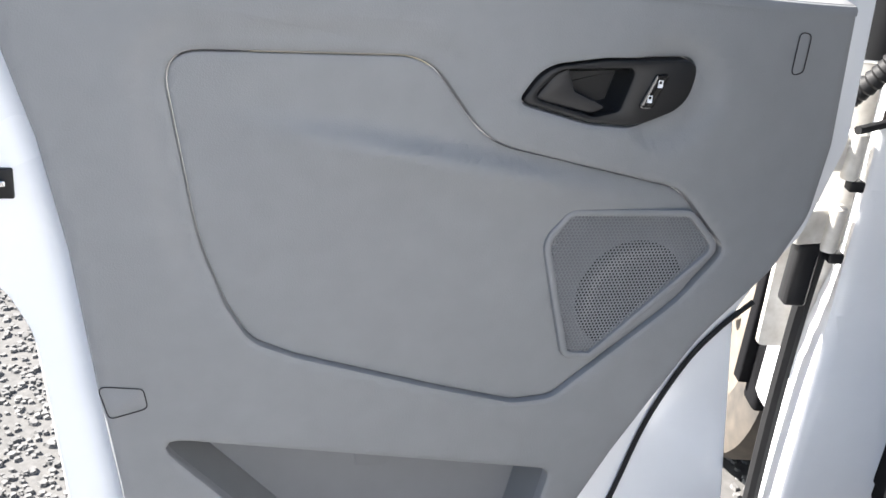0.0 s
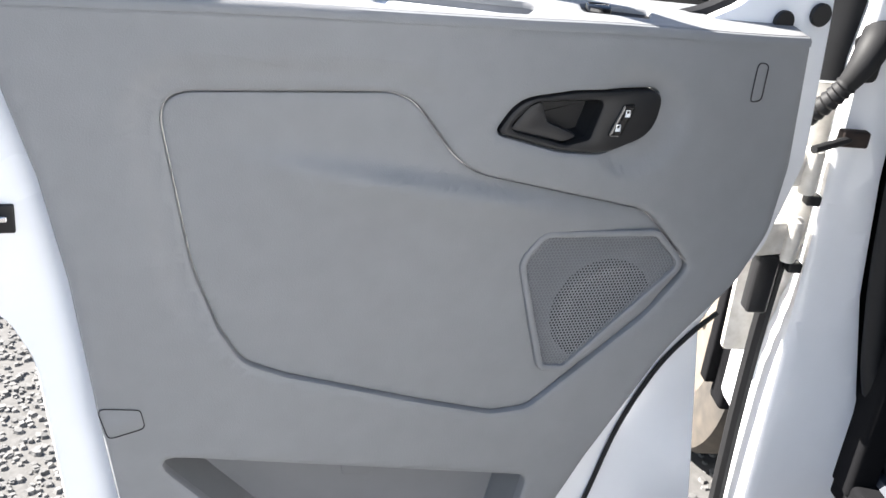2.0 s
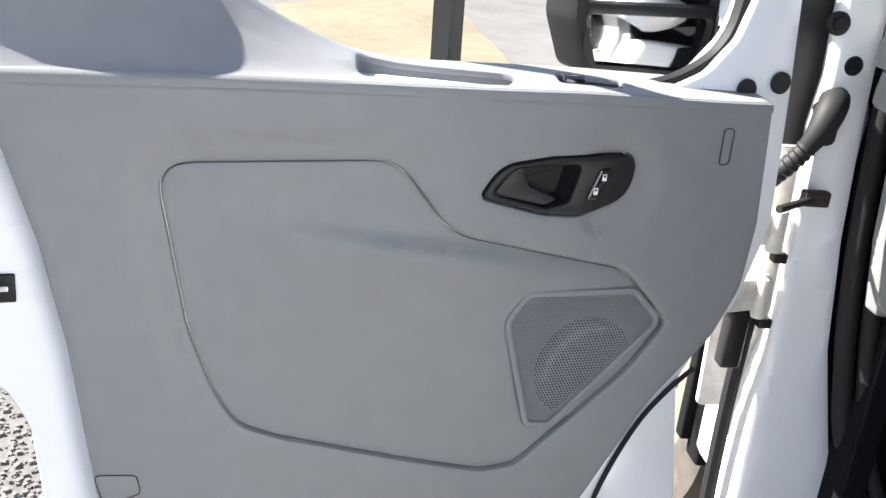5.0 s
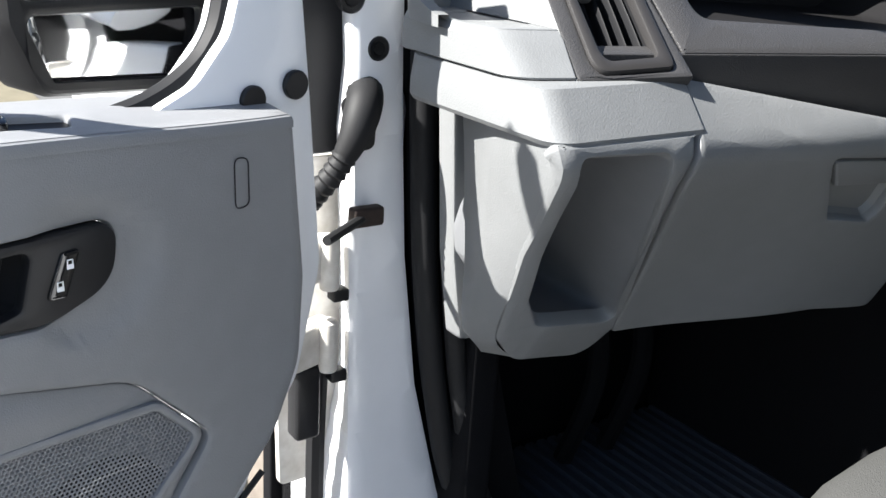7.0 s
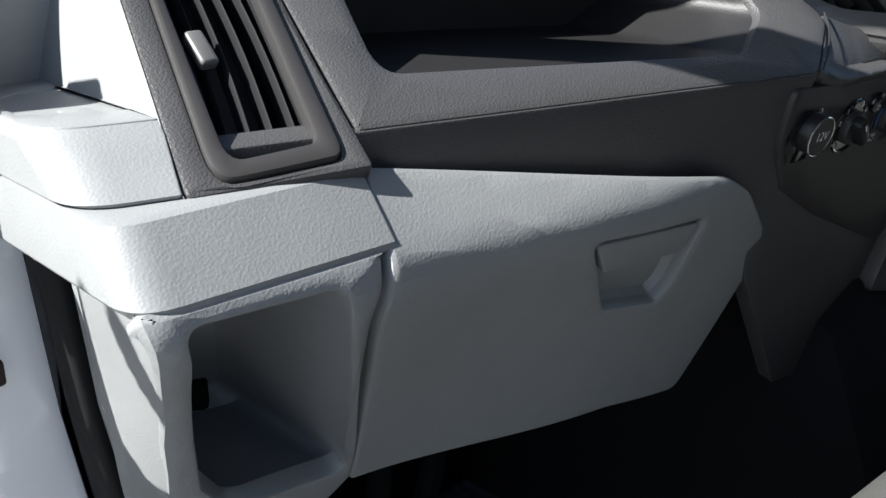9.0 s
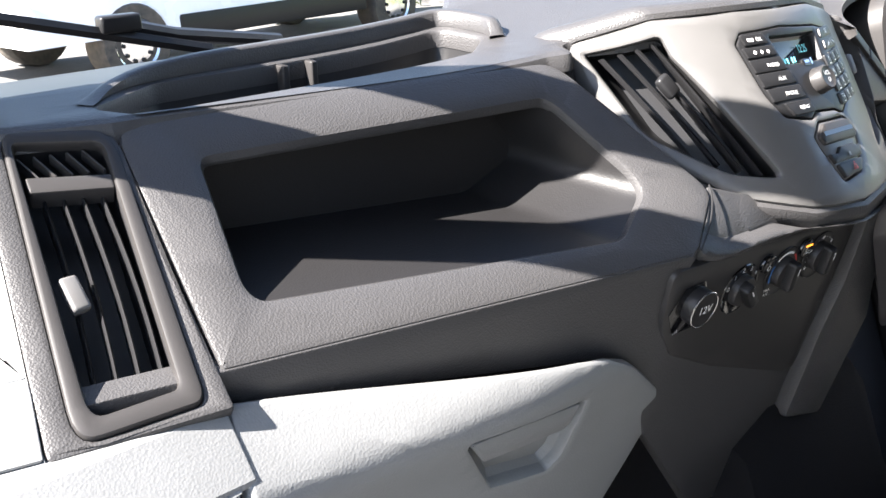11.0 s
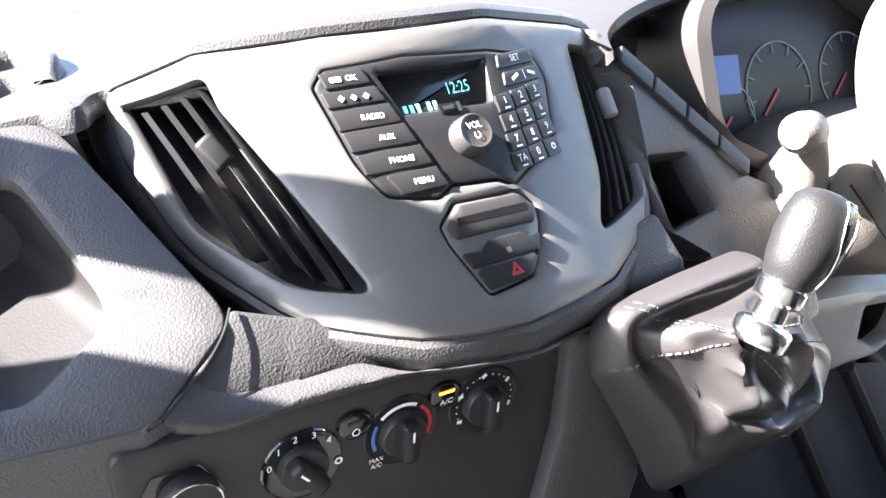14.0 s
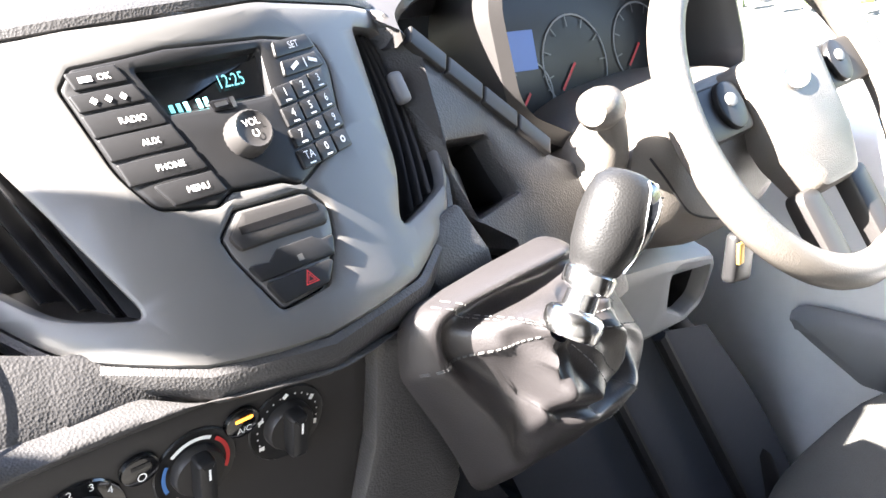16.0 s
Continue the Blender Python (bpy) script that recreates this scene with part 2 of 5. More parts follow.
def writing(name, text, size, mapf, u, v, mat, parent, turn=0.0, w=0.0006, sx=1.0):
    """Raised letters laid on a surface."""
    cu = bpy.data.curves.new(name, "FONT")
    cu.body, cu.size, cu.align_x, cu.align_y = text, size, "CENTER", "CENTER"
    cu.resolution_u = 2
    tmp = bpy.data.objects.new(name + "_tmp", cu)
    scene.collection.objects.link(tmp)
    bpy.context.view_layer.update()
    me = bpy.data.meshes.new_from_object(tmp.evaluated_get(bpy.context.evaluated_depsgraph_get()))
    bpy.data.objects.remove(tmp)
    bpy.data.curves.remove(cu)
    c, s = math.cos(radians(turn)), math.sin(radians(turn))
    for vert in me.vertices:
        x, y = vert.co.x * sx, vert.co.y
        vert.co = mapf(u + x * c - y * s, v + x * s + y * c, w)
    me.materials.clear()
    me.materials.append(mat)
    return hang(new(name, me), parent)


def bars(name, quads, mapf, mat, parent, w=0.0006, label=""):
    """Flat strokes on a surface, each (u, v, length, width, degrees)."""
    bm = bmesh.new()
    for u, v, a, b, deg in quads:
        c, s = math.cos(radians(deg)), math.sin(radians(deg))
        vs = [bm.verts.new(mapf(u + x * c - y * s, v + x * s + y * c, w)) for x, y in ((-a / 2, -b / 2), (a / 2, -b / 2), (a / 2, b / 2), (-a / 2, b / 2))]
        bm.faces.new(vs)
    return finish(name, bm, mat, parent, label)


def arc_bar(name, mapf, c, r0, r1, a0, a1, mat, parent, w=0.0006, n=16):
    bm = bmesh.new()
    prev = None
    for j in range(n + 1):
        a = radians(a0 + (a1 - a0) * j / n)
        cur = [bm.verts.new(mapf(c[0] + r * math.cos(a), c[1] + r * math.sin(a), w)) for r in (r0, r1)]
        if prev:
            bm.faces.new((prev[0], prev[1], cur[1], cur[0]))
        prev = cur
    return finish(name, bm, mat, parent)


def circle(c, r, n=24, sy=1.0):
    return [(c[0] + r * math.cos(2 * math.pi * j / n), c[1] + sy * r * math.sin(2 * math.pi * j / n)) for j in range(n)]


def inside(poly, x, y):
    hit = False
    for i in range(len(poly)):
        (x0, y0), (x1, y1) = poly[i - 1], poly[i]
        if (y0 > y) != (y1 > y) and x < (x1 - x0) * (y - y0) / (y1 - y0) + x0:
            hit = not hit
    return hit


def smooth01(t):
    t = max(0.0, min(1.0, t))
    return t * t * (3 - 2 * t)


# ---- ground and distance ----
def ground_sheet(name, x0, x1, y0, y1, z, mat, step, amp):
    bm = bmesh.new()
    nx, ny = max(2, int((x1 - x0) / step)), max(2, int((y1 - y0) / step))
    grid = [[bm.verts.new((x0 + (x1 - x0) * i / nx, y0 + (y1 - y0) * j / ny, 0)) for i in range(nx + 1)] for j in range(ny + 1)]
    for row in grid:
        for v in row:
            v.co.z = z + amp * noise.noise(v.co * 1.3)
    for j in range(ny):
        for i in range(nx):
            bm.faces.new((grid[j][i], grid[j][i + 1], grid[j + 1][i + 1], grid[j + 1][i]))
    return finish(name, bm, mat)


GROUND = 0.30
ground = tagged(ground_sheet("ground", -400, 400, -400, 400, GROUND, M_GRAVEL, 8, 0.0), "pale grey gravel yard reaching the horizon", "ground", kind="structure")
field = tagged(ground_sheet("grass_field", -60, 1.5, 5.0, 70, GROUND + 0.03, M_GRASS, 1.0, 0.12), "dry straw-coloured grass field beyond the gravel", "grass", kind="structure")

# ---- passenger door, standing open ----
DA = math.atan(0.2222)


def door_y(x, z):
    return 0.893 + 0.2222 * x + 0.0463 * z


_dm = surf_map(door_y)


def DM(u, v, w=0.0):
    return _dm(u * math.cos(DA), v, w)


door = thing("passenger_door", (0.1, 0.98, 0.55), "white van door standing open, lined with grey plastic trim", "van door")
TRIM = rounded([(-0.412, 1.482, 0.02), (-0.357, 1.306, 0.2), (-0.332, 1.19, 0.2), (-0.308, 1.027, 0.2), (-0.287, 0.9, 0.2), (-0.262, 0.72, 0.04), (0.2, 0.66, 0.06), (0.262, 0.8, 0.2),
                (0.312, 0.9, 0.2), (0.404, 1.059, 0.3), (0.486, 1.149, 0.1), (0.519, 1.22, 0.08), (0.526, 1.31, 0.1), (0.514, 1.474, 0.018)], 0.02)
INSET = rounded([(-0.245, 1.395, 0.035), (0.022, 1.398, 0.07), (0.095, 1.308, 0.10), (0.335, 1.256, 0.07), (0.412, 1.178, 0.02), (0.362, 1.111, 0.2), (0.215, 0.985, 0.04), (0.165, 0.982, 0.06), (0.066, 1.008, 0.3), (-0.10, 1.058, 0.3), (-0.150, 1.080, 0.05), (-0.178, 1.125, 0.08), (-0.207, 1.20, 0.3)], 0.03, 7)
MAPP = rounded([(-0.25, 0.962, 0.012), (0.226, 0.878, 0.012), (0.20, 0.72, 0.02), (-0.02, 0.72, 0.06)], 0.02)
HBEZEL = rounded([(0.124, 1.353, 0.008), (0.148, 1.391, 0.05), (0.215, 1.401, 0.15), (0.328, 1.405, 0.018), (0.322, 1.352, 0.045), (0.262, 1.328, 0.08), (0.205, 1.332, 0.12)], 0.01, 8)


SPK = rounded([(0.176, 1.192, 0.03), (0.203, 1.229, 0.02), (0.357, 1.227, 0.02), (0.404, 1.180, 0.02), (0.258, 1.038, 0.015), (0.222, 1.042, 0.015)], 0.015)


def inset_shape(u, v):
    d = (1.338 - 0.17 * (u + 0.2)) - v
    return -0.008 + 0.017 * smooth01((u + 0.21) / 0.22) * smooth01(d / 0.026 + 0.5) * math.exp(-max(d, 0) / 0.055) * smooth01((0.4 - u) / 0.3)


def near(poly, u, v):
    best = 9.0
    for i in range(len(poly)):
        a, b = Vector(poly[i - 1]), Vector(poly[i])
        t = max(0.0, min(1.0, (Vector((u, v)) - a).dot(b - a) / max(1e-9, (b - a).length_squared)))
        best = min(best, (a.lerp(b, t) - Vector((u, v))).length)
    return best


def trim_shape(u, v):
    """The trim dips round the inset panel and beside the handle."""
    frame_dip = -0.0045 * smooth01((0.034 - near(INSET, u, v)) / 0.014) * smooth01((0.10 - u) / 0.06) * smooth01((v - 1.10) / 0.08)
    r = math.hypot((u - 0.292) / 0.068, (v - 1.366) / 0.058)
    dish = -0.0065 * smooth01((1.12 - r) / 0.28) * smooth01((u - 0.25) / 0.03)
    return frame_dip + dish


trim = panel("trim_panel", TRIM, DM, M_GREY, door, holes=[offset(INSET, 0.001), offset(MAPP, -0.002), offset(HBEZEL, -0.001)], depth=0.03, r=0.008, hole_depth=0.02, hole_r=0.006, step=0.012, shape=trim_shape)
panel("inset_panel", offset(INSET, 0.002), DM, M_GREY, door, holes=[offset(SPK, 0.002)], depth=0.006, r=0.0018, step=0.010, shape=inset_shape, label="recessed grey plastic panel with a soft crease")
# map pocket below
pocket = bowl("map_pocket", [(offset(MAPP, -0.004), -0.008), (offset(MAPP, 0.003), -0.035), (offset(MAPP, 0.010), -0.07)], DM, M_DGREY, door)
panel("clip_cover", rounded([(-0.011, 0.888), (0.042, 0.883), (0.032, 0.858), (-0.006, 0.861)], 0.005), lambda u, v, w: DM(u, v, w - 0.0688), M_DGREY, door, depth=0.003, r=0.001)
for pts in ([(0.444, 1.441), (0.459, 1.439), (0.459, 1.395), (0.444, 1.392)], [(-0.309, 1.036), (-0.262, 1.03), (-0.257, 1.006), (-0.297, 0.995)]):
    panel("clip_cover", rounded(pts, 0.007), DM, M_GREY, door, depth=0.003, r=0.0012, lift=0.0008)
    tube("clip_gap", [DM(u, v, 0.0012) for u, v in rounded(pts, 0.007)], 0.0006, M_RUBBER, door, n=5, closed=True)

# speaker grille of hexagonal openings


def speaker_grille():
    frame_ob = panel("speaker_frame", offset(SPK, -0.002), DM, M_GREY, door, holes=[offset(SPK, 0.007)], depth=0.012, r=0.003, hole_depth=0.010, lift=-0.001)
    bm = bmesh.new()
    pitch, inner = 0.0044, offset(SPK, 0.0062)
    row, v = 0, 1.03
    while v < 1.232:
        u = 0.172 + (row % 2) * pitch / 2
        while u < 0.412:
            if inside(inner, u, v):
                outer, hole = [], []
                for k in range(6):
                    a = radians(60 * k + 30)
                    ca, sa = math.cos(a), math.sin(a)
                    outer.append(bm.verts.new(DM(u + 0.00256 * ca, v + 0.00256 * sa, -0.0045)))
                    hole.append(bm.verts.new(DM(u + 0.00140 * ca, v + 0.00140 * sa, -0.0052)))
                for k in range(6):
                    bm.faces.new((outer[k], outer[(k + 1) % 6], hole[(k + 1) % 6], hole[k]))
            u += pitch
        v += pitch * 0.866
        row += 1
    finish("grille_mesh", bm, M_GREY, frame_ob, smooth=80)
    panel("grille_backing", offset(SPK, 0.005), DM, M_DGREY, frame_ob, holes=[circle((0.30, 1.118), 0.071, 40)], depth=0.002, r=0.0005, lift=-0.0085)
    bowl("speaker_cone", [(circle((0.30, 1.118), 0.072, 40), -0.0135), (circle((0.30, 1.118), 0.066, 40), -0.018), (circle((0.30, 1.118), 0.02, 40), -0.024)], DM, M_BLACK, frame_ob)


speaker_grille()

# door handle
bez = panel("handle_bezel", HBEZEL, DM, M_BLACK, door, holes=[rounded([(0.137, 1.358), (0.166, 1.389, 0.02), (0.252, 1.393), (0.240, 1.346), (0.212, 1.339, 0.02)], 0.008)], depth=0.02, r=0.004, lift=0.001, label="black plastic door-handle surround")
HREC = rounded([(0.137, 1.358), (0.166, 1.389, 0.02), (0.252, 1.393), (0.240, 1.346), (0.212, 1.339, 0.02)], 0.008)
bowl("handle_recess", [(offset(HREC, -0.003), -0.002), (HREC, -0.012), (offset(HREC, 0.008), -0.028)], DM, M_BLACK, bez)
panel("handle_lever", rounded([(0.1395, 1.3555), (0.160, 1.383, 0.02), (0.176, 1.391), (0.186, 1.366, 0.01), (0.228, 1.349, 0.01), (0.210, 1.341, 0.02)], 0.006), DM, M_DASHS, bez, depth=0.010, r=0.004, lift=-0.003)
BT = rounded([(0.2755, 1.388), (0.2925, 1.390), (0.2775, 1.350), (0.260, 1.350)], 0.004)
lock = panel("lock_button", BT, DM, M_GLOSS, bez, depth=0.004, r=0.002, lift=0.004)
for bu, bv in ((0.2815, 1.3775), (0.272, 1.3605)):
    bars("lock_symbol", [(bu, bv - 0.0015, 0.006, 0.0042, 0), (bu - 0.0022, bv + 0.0025, 0.0012, 0.004, 0), (bu + 0.0022, bv + 0.0018, 0.0012, 0.003, 0), (bu, bv + 0.0042, 0.0055, 0.0011, 0)], DM, M_INK, lock, w=0.0045)


# ledge along the top of the trim, rising to the rear
def ledge_v(u, d):
    v0 = 1.481 + 0.006 * smooth01((0.2 - u) / 0.4) - 0.008 * smooth01((u - 0.2) / 0.3)
    rise = 0.24 * smooth01((0.05 - u) / 0.55) * smooth01(d / 0.13)
    return v0 + 0.010 * smooth01(d / 0.05) + 0.06 * max(0.0, d - 0.03) + rise


def LGM(u, d, w=0.0):
    return DM(u, ledge_v(u, d) + w, -d)


CUP = rounded([(-0.028, 0.022, 0.012), (0.150, 0.018, 0.006), (0.172, 0.040, 0.01), (0.155, 0.048, 0.012), (-0.012, 0.085, 0.01)], 0.01)
SWH = rounded([(0.222, 0.030), (0.305, 0.024), (0.312, 0.042), (0.228, 0.056)], 0.006)
panel("trim_ledge", rounded([(-0.418, -0.0015), (0.513, -0.0015, 0.004), (0.509, 0.105, 0.02), (-0.45, 0.115)], 0.01)[::-1], LGM, M_GREY, door, holes=[CUP, SWH], depth=0.012, r=0.006, step=0.03, hole_depth=0.008, hole_r=0.004, label="grey ledge under the window")
bowl("pull_cup", [(offset(CUP, -0.003), -0.004), (CUP, -0.012), (offset(CUP, 0.006), -0.032)], LGM, M_DGREY, door, "pull cup moulded into the ledge")
sw = bowl("window_switch", [(offset(SWH, -0.002), -0.002), (SWH, -0.006)], LGM, M_BLACK, door, "black window switch")
panel("switch_rocker", rounded([(0.232, 0.050), (0.262, 0.046), (0.258, 0.030), (0.228, 0.034)], 0.004), LGM, M_GLOSS, sw, depth=0.006, r=0.002, lift=0.003)

# white metal shell of the door
SHELL = rounded([(-0.56, 1.50, 0.05), (-0.53, 1.19, 0.02), (-0.40, 1.135, 0.05), (-0.373, 1.08, 0.1), (-0.346, 0.868, 0.2), (-0.31, 0.50, 0.05), (0.565, 0.50, 0.05), (0.518, 0.80, 0.1), (0.472, 1.07, 0.02), (0.500, 1.125, 0.05), (0.545, 1.18, 0.05), (0.578, 1.30, 0.08), (0.566, 1.48, 0.03), (0.540, 1.78, 0.02), (0.496, 1.78, 0.01), (0.487, 1.60, 0.06), (0.470, 1.545, 0.05), (0.432, 1.502, 0.05), (0.36, 1.470, 0.02)], 0.03)
panel("door_shell", SHELL, lambda u, v, w: DM(u, v, w - 0.038), M_WHITE, door, holes=[rounded([(-0.30, 1.25), (-0.24, 0.68), (0.25, 0.68), (0.33, 0.93), (0.45, 1.2), (0.45, 1.40), (-0.33, 1.40)], 0.05)], depth=0.05, r=0.006, label="glossy white painted metal shell")
tube("door_seal", spline([DM(u, v, -0.034) for u, v in ((0.318, 0.72), (0.345, 0.82), (0.372, 0.92), (0.412, 1.005), (0.452, 1.055), (0.492, 1.090))], 6), 0.0035, M_RUBBER, door, "thin black rubber seal", n=6)
latch = box("latch", DM(-0.397, 1.25, -0.036), (0.030, 0.006, 0.032), M_BLACK, door, "black door latch", 0.002, Matrix.Rotation(DA, 3, "Z"))
box("latch_claw", DM(-0.397, 1.252, -0.030), (0.016, 0.006, 0.006), M_CHROME, latch, "", 0.001, Matrix.Rotation(DA, 3, "Z"))


# window frame and glass channel
tube("window_divider", [DM(0.112, 1.49, -0.13), DM(0.085, 2.0, -0.10)], 0.019, M_BLACK, door, "black upright between the panes", n=4)
tube("window_gasket", spline([DM(0.34, 1.472, -0.062), DM(0.391, 1.484, -0.062), DM(0.430, 1.502, -0.062), DM(0.461, 1.528, -0.062), DM(0.480, 1.569, -0.062), DM(0.488, 1.65, -0.062), DM(0.494, 1.80, -0.06)], 8), 0.012, M_RUBBER, door, n=8)
# ---- van body round the door opening ----
body = thing("van_body", (0.70, 1.3, 0.5), "white van bodywork round the front passenger doorway", "van", kind="structure")
PM = surf_map(lambda x, z: 1.235 + 0.25 * (x - 0.69) * 0 + 0.4 * max(0, 0.66 - x))
PILL = rounded([(0.640, 1.75, 0.02), (0.652, 1.48, 0.05), (0.646, 1.40, 0.05), (0.655, 1.20, 0.1), (0.660, 1.0, 0.1), (0.67, 0.55, 0.02), (0.93, 0.55, 0.02), (0.815, 0.87, 0.2), (0.768, 1.05, 0.3), (0.742, 1.24, 0.3), (0.731, 1.40, 0.2), (0.726, 1.5, 0.1), (0.72, 1.75, 0.02)], 0.02)
panel("hinge_pillar", PILL, PM, M_WHITE, body, depth=0.10, r=0.012, step=0.05, label="glossy white painted door pillar")
for k, (dx, rad) in enumerate(((0.016, 0.017), (0.042, 0.014))):
    tube("door_opening_seal", spline([(0.722 + dx, 1.224 - k * 0.022, 1.85), (0.727 + dx, 1.224 - k * 0.022, 1.5), (0.735 + dx, 1.224 - k * 0.022, 1.35), (0.748 + dx, 1.224 - k * 0.022, 1.2), (0.775 + dx, 1.224 - k * 0.022, 1.03), (0.823 + dx, 1.22 - k * 0.022, 0.86), (0.93 + dx, 1.15, 0.65)], 8), rad, M_RUBBER, body, "black rubber door seal", n=10)

panel("pillar_trim", rounded([(0.735, 1.85), (0.735, 1.5), (0.745, 1.3), (0.77, 1.1), (0.83, 0.86), (0.95, 0.7), (1.0, 0.7), (0.86, 1.2), (0.82, 1.85)], 0.01), surf_map(lambda x, z: 1.230), M_CARPET, body, depth=0.02, r=0.004, label="black trim inside the doorway, deepened for its shade")


def plug(x, z, r, y=1.238):
    lathe("blanking_plug", (x, y, z), (0, -1, 0), [(r, -0.004), (r, 0.003), (r * 0.86, 0.005), (r * 0.55, 0.0035), (r * 0.5, 0.0055), (0.001, 0.0055)], M_BLACK, body, "black rubber blanking plug")


plug(0.687, 1.503, 0.0145)
plug(0.650, 1.560, 0.017)
for u, v, r in ((0.492, 1.4835, 0.0140), (0.543, 1.4935, 0.0145)):
    p = DM(u, v, -0.035)
    lathe("blanking_plug", p, (0.217, -0.976, 0), [(r, -0.002), (r, 0.002), (r * 0.9, 0.0035), (0.001, 0.003)], M_BLACK, door, "black rubber blanking plug")
# gap behind the hinge line; the upper sheet is black for its shade
panel("gap_panel", rounded([(0.57, 1.75), (0.585, 1.365), (0.70, 1.365), (0.70, 1.75)], 0.01), surf_map(lambda x, z: 1.305), M_RUBBER, body, depth=0.01, r=0.002, label="black sheet for the shade in the gap behind the door edge")
panel("gap_panel", rounded([(0.585, 1.360), (0.60, 0.9), (0.70, 0.9), (0.70, 1.360)], 0.01), surf_map(lambda x, z: 1.31), M_DIRTY, body, depth=0.01, r=0.002)
# check strap
strap = tube("check_strap", [(0.59, 1.17, 1.302), (0.675, 1.222, 1.308)], 0.006, M_RUBBER, body, "black door check strap", n=8)
box("strap_bracket", (0.667, 1.216, 1.308), (0.042, 0.018, 0.024), M_RUST, strap, "rusty strap bracket", 0.004)
# wiring boot
tube("wiring_boot", spline([(0.676, 1.245, 1.452), (0.662, 1.222, 1.440), (0.644, 1.212, 1.405), (0.626, 1.222, 1.365), (0.606, 1.245, 1.325)], 14), lambda t: 0.022 - 0.008 * smooth01((t - 0.3) / 0.4) + 0.0015 * (math.sin(t * 120) if t > 0.62 else 0), M_RUBBER, body, "ribbed black rubber wiring boot", n=14)
panel("boot_flange", rounded([(0.642, 1.443), (0.662, 1.461, 0.02), (0.686, 1.443, 0.02), (0.684, 1.385), (0.652, 1.383)], 0.012), PM, M_BLACK, body, depth=0.004, r=0.003, lift=0.006)
# hinges
for z in (1.25, 1.14):
    h = box("door_hinge", (0.605, 1.245, z), (0.075, 0.03, 0.055), M_DIRTY, body, "dusty white door hinge", 0.006, Matrix.Rotation(0.3, 3, "Z"))
    lathe("hinge_pin", (0.628, 1.232, z - 0.035), (0, 0, 1), [(0.011, 0), (0.012, 0.002), (0.012, 0.066), (0.008, 0.07)], M_DIRTY, h, n=16)
    box("hinge_bolt", (0.642, 1.235, z - 0.045), (0.022, 0.02, 0.016), M_BLACK, h, "", 0.003)
# black seal strip below the hinges, sill and wing edge
box("rubber_buffer", (0.602, 1.245, 1.062), (0.034, 0.03, 0.10), M_BLACK, body, "black rubber buffer", 0.006)
tube("wing_edge_seal", spline([(0.625, 1.25, 1.11), (0.632, 1.27, 0.95), (0.640, 1.28, 0.75), (0.65, 1.28, 0.5)], 6), 0.013, M_RUBBER, body, "black strip along the wing edge", n=8)
# roof, front pillar, far side, bulkhead, floor
tube("front_pillar", spline([(0.628, 1.481, 1.529), (0.659, 1.286, 1.719), (0.734, 0.936, 2.069), (0.808, 0.616, 2.339)], 6), lambda t: 0.058 - 0.020 * t, M_WHITE, body, n=10)
# bar added out of view, only to shade a band across the console
tube("pillar_shadow_bar", spline([(0.767, 1.339, 1.829), (0.798, 1.259, 1.899), (0.852, 1.009, 2.124), (0.861, 0.98, 2.15)], 6), 0.040, M_DASHS, body, "dark bar added by the front pillar to cast a shadow band", n=10)
tube("front_pillar", spline([(2.46, 1.62, 1.52), (2.42, 1.45, 1.70), (2.34, 1.10, 2.05), (2.26, 0.78, 2.32)], 6), 0.055, M_WHITE, body, n=10)
box("side_panel", (0.69, -0.49, 1.40), (0.06, 1.16, 1.95), M_WHITE, body, "white van side behind the doorway", 0.02)
# lining is out of view; its pale tone is darkened to dim the cab
box("roof_panel", (1.55, -0.12, 2.36), (1.72, 1.85, 0.05), M_DGREY, body, "roof lining out of view, darkened to cut bounced light", 0.02)
box("floor_panel", (1.61, 0.35, 0.70), (1.58, 2.4, 0.06), M_CARPET, body, "black carpeted cab floor", 0.01)
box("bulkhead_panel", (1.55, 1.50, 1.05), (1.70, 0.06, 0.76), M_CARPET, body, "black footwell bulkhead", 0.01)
box("rear_partition", (1.55, -0.95, 1.5), (1.70, 0.05, 1.7), M_CARPET, body, "grey cab partition", 0.01)
box("right_side_panel", (2.43, -0.55, 1.5), (0.05, 0.85, 1.75), M_GREY, body, "driver-side door lining", 0.02)
# panel made tall as a sun block for the footwell
box("kick_panel", (0.84, 1.33, 1.16), (0.05, 0.30, 0.92), M_CARPET, body, "dark kick panel, raised to keep sun out of the footwell", 0.01)
box("door_sill", (0.74, 0.2, 0.72), (0.16, 1.7, 0.06), M_WHITE, body, "white door sill", 0.015)
box("bonnet_panel", (1.55, 2.15, 1.20), (1.75, 0.9, 0.10), M_WHITE, body, "white bonnet", 0.04, Matrix.Rotation(-0.25, 3, "X"))

# ---- dashboard ----
dash = thing("dashboard", (1.5, 1.2, 0.75), "charcoal grained plastic van dashboard lit by the sun", "dashboard")


def tray_y(x, z):
    return -0.847 - 0.2503 * x + 1.2873 * z


def heat_y(x, z):
    return 1.2738 - 0.0669 * x - 0.2419 * z


def lower_y(x, z):
    if z > 1.528 and x > 1.29:
        return heat_y(x, 1.528) + 0.72 * (z - 1.528)
    return max(tray_y(x, 1.541), heat_y(x, 1.541)) + 0.2419 * (1.541 - z)


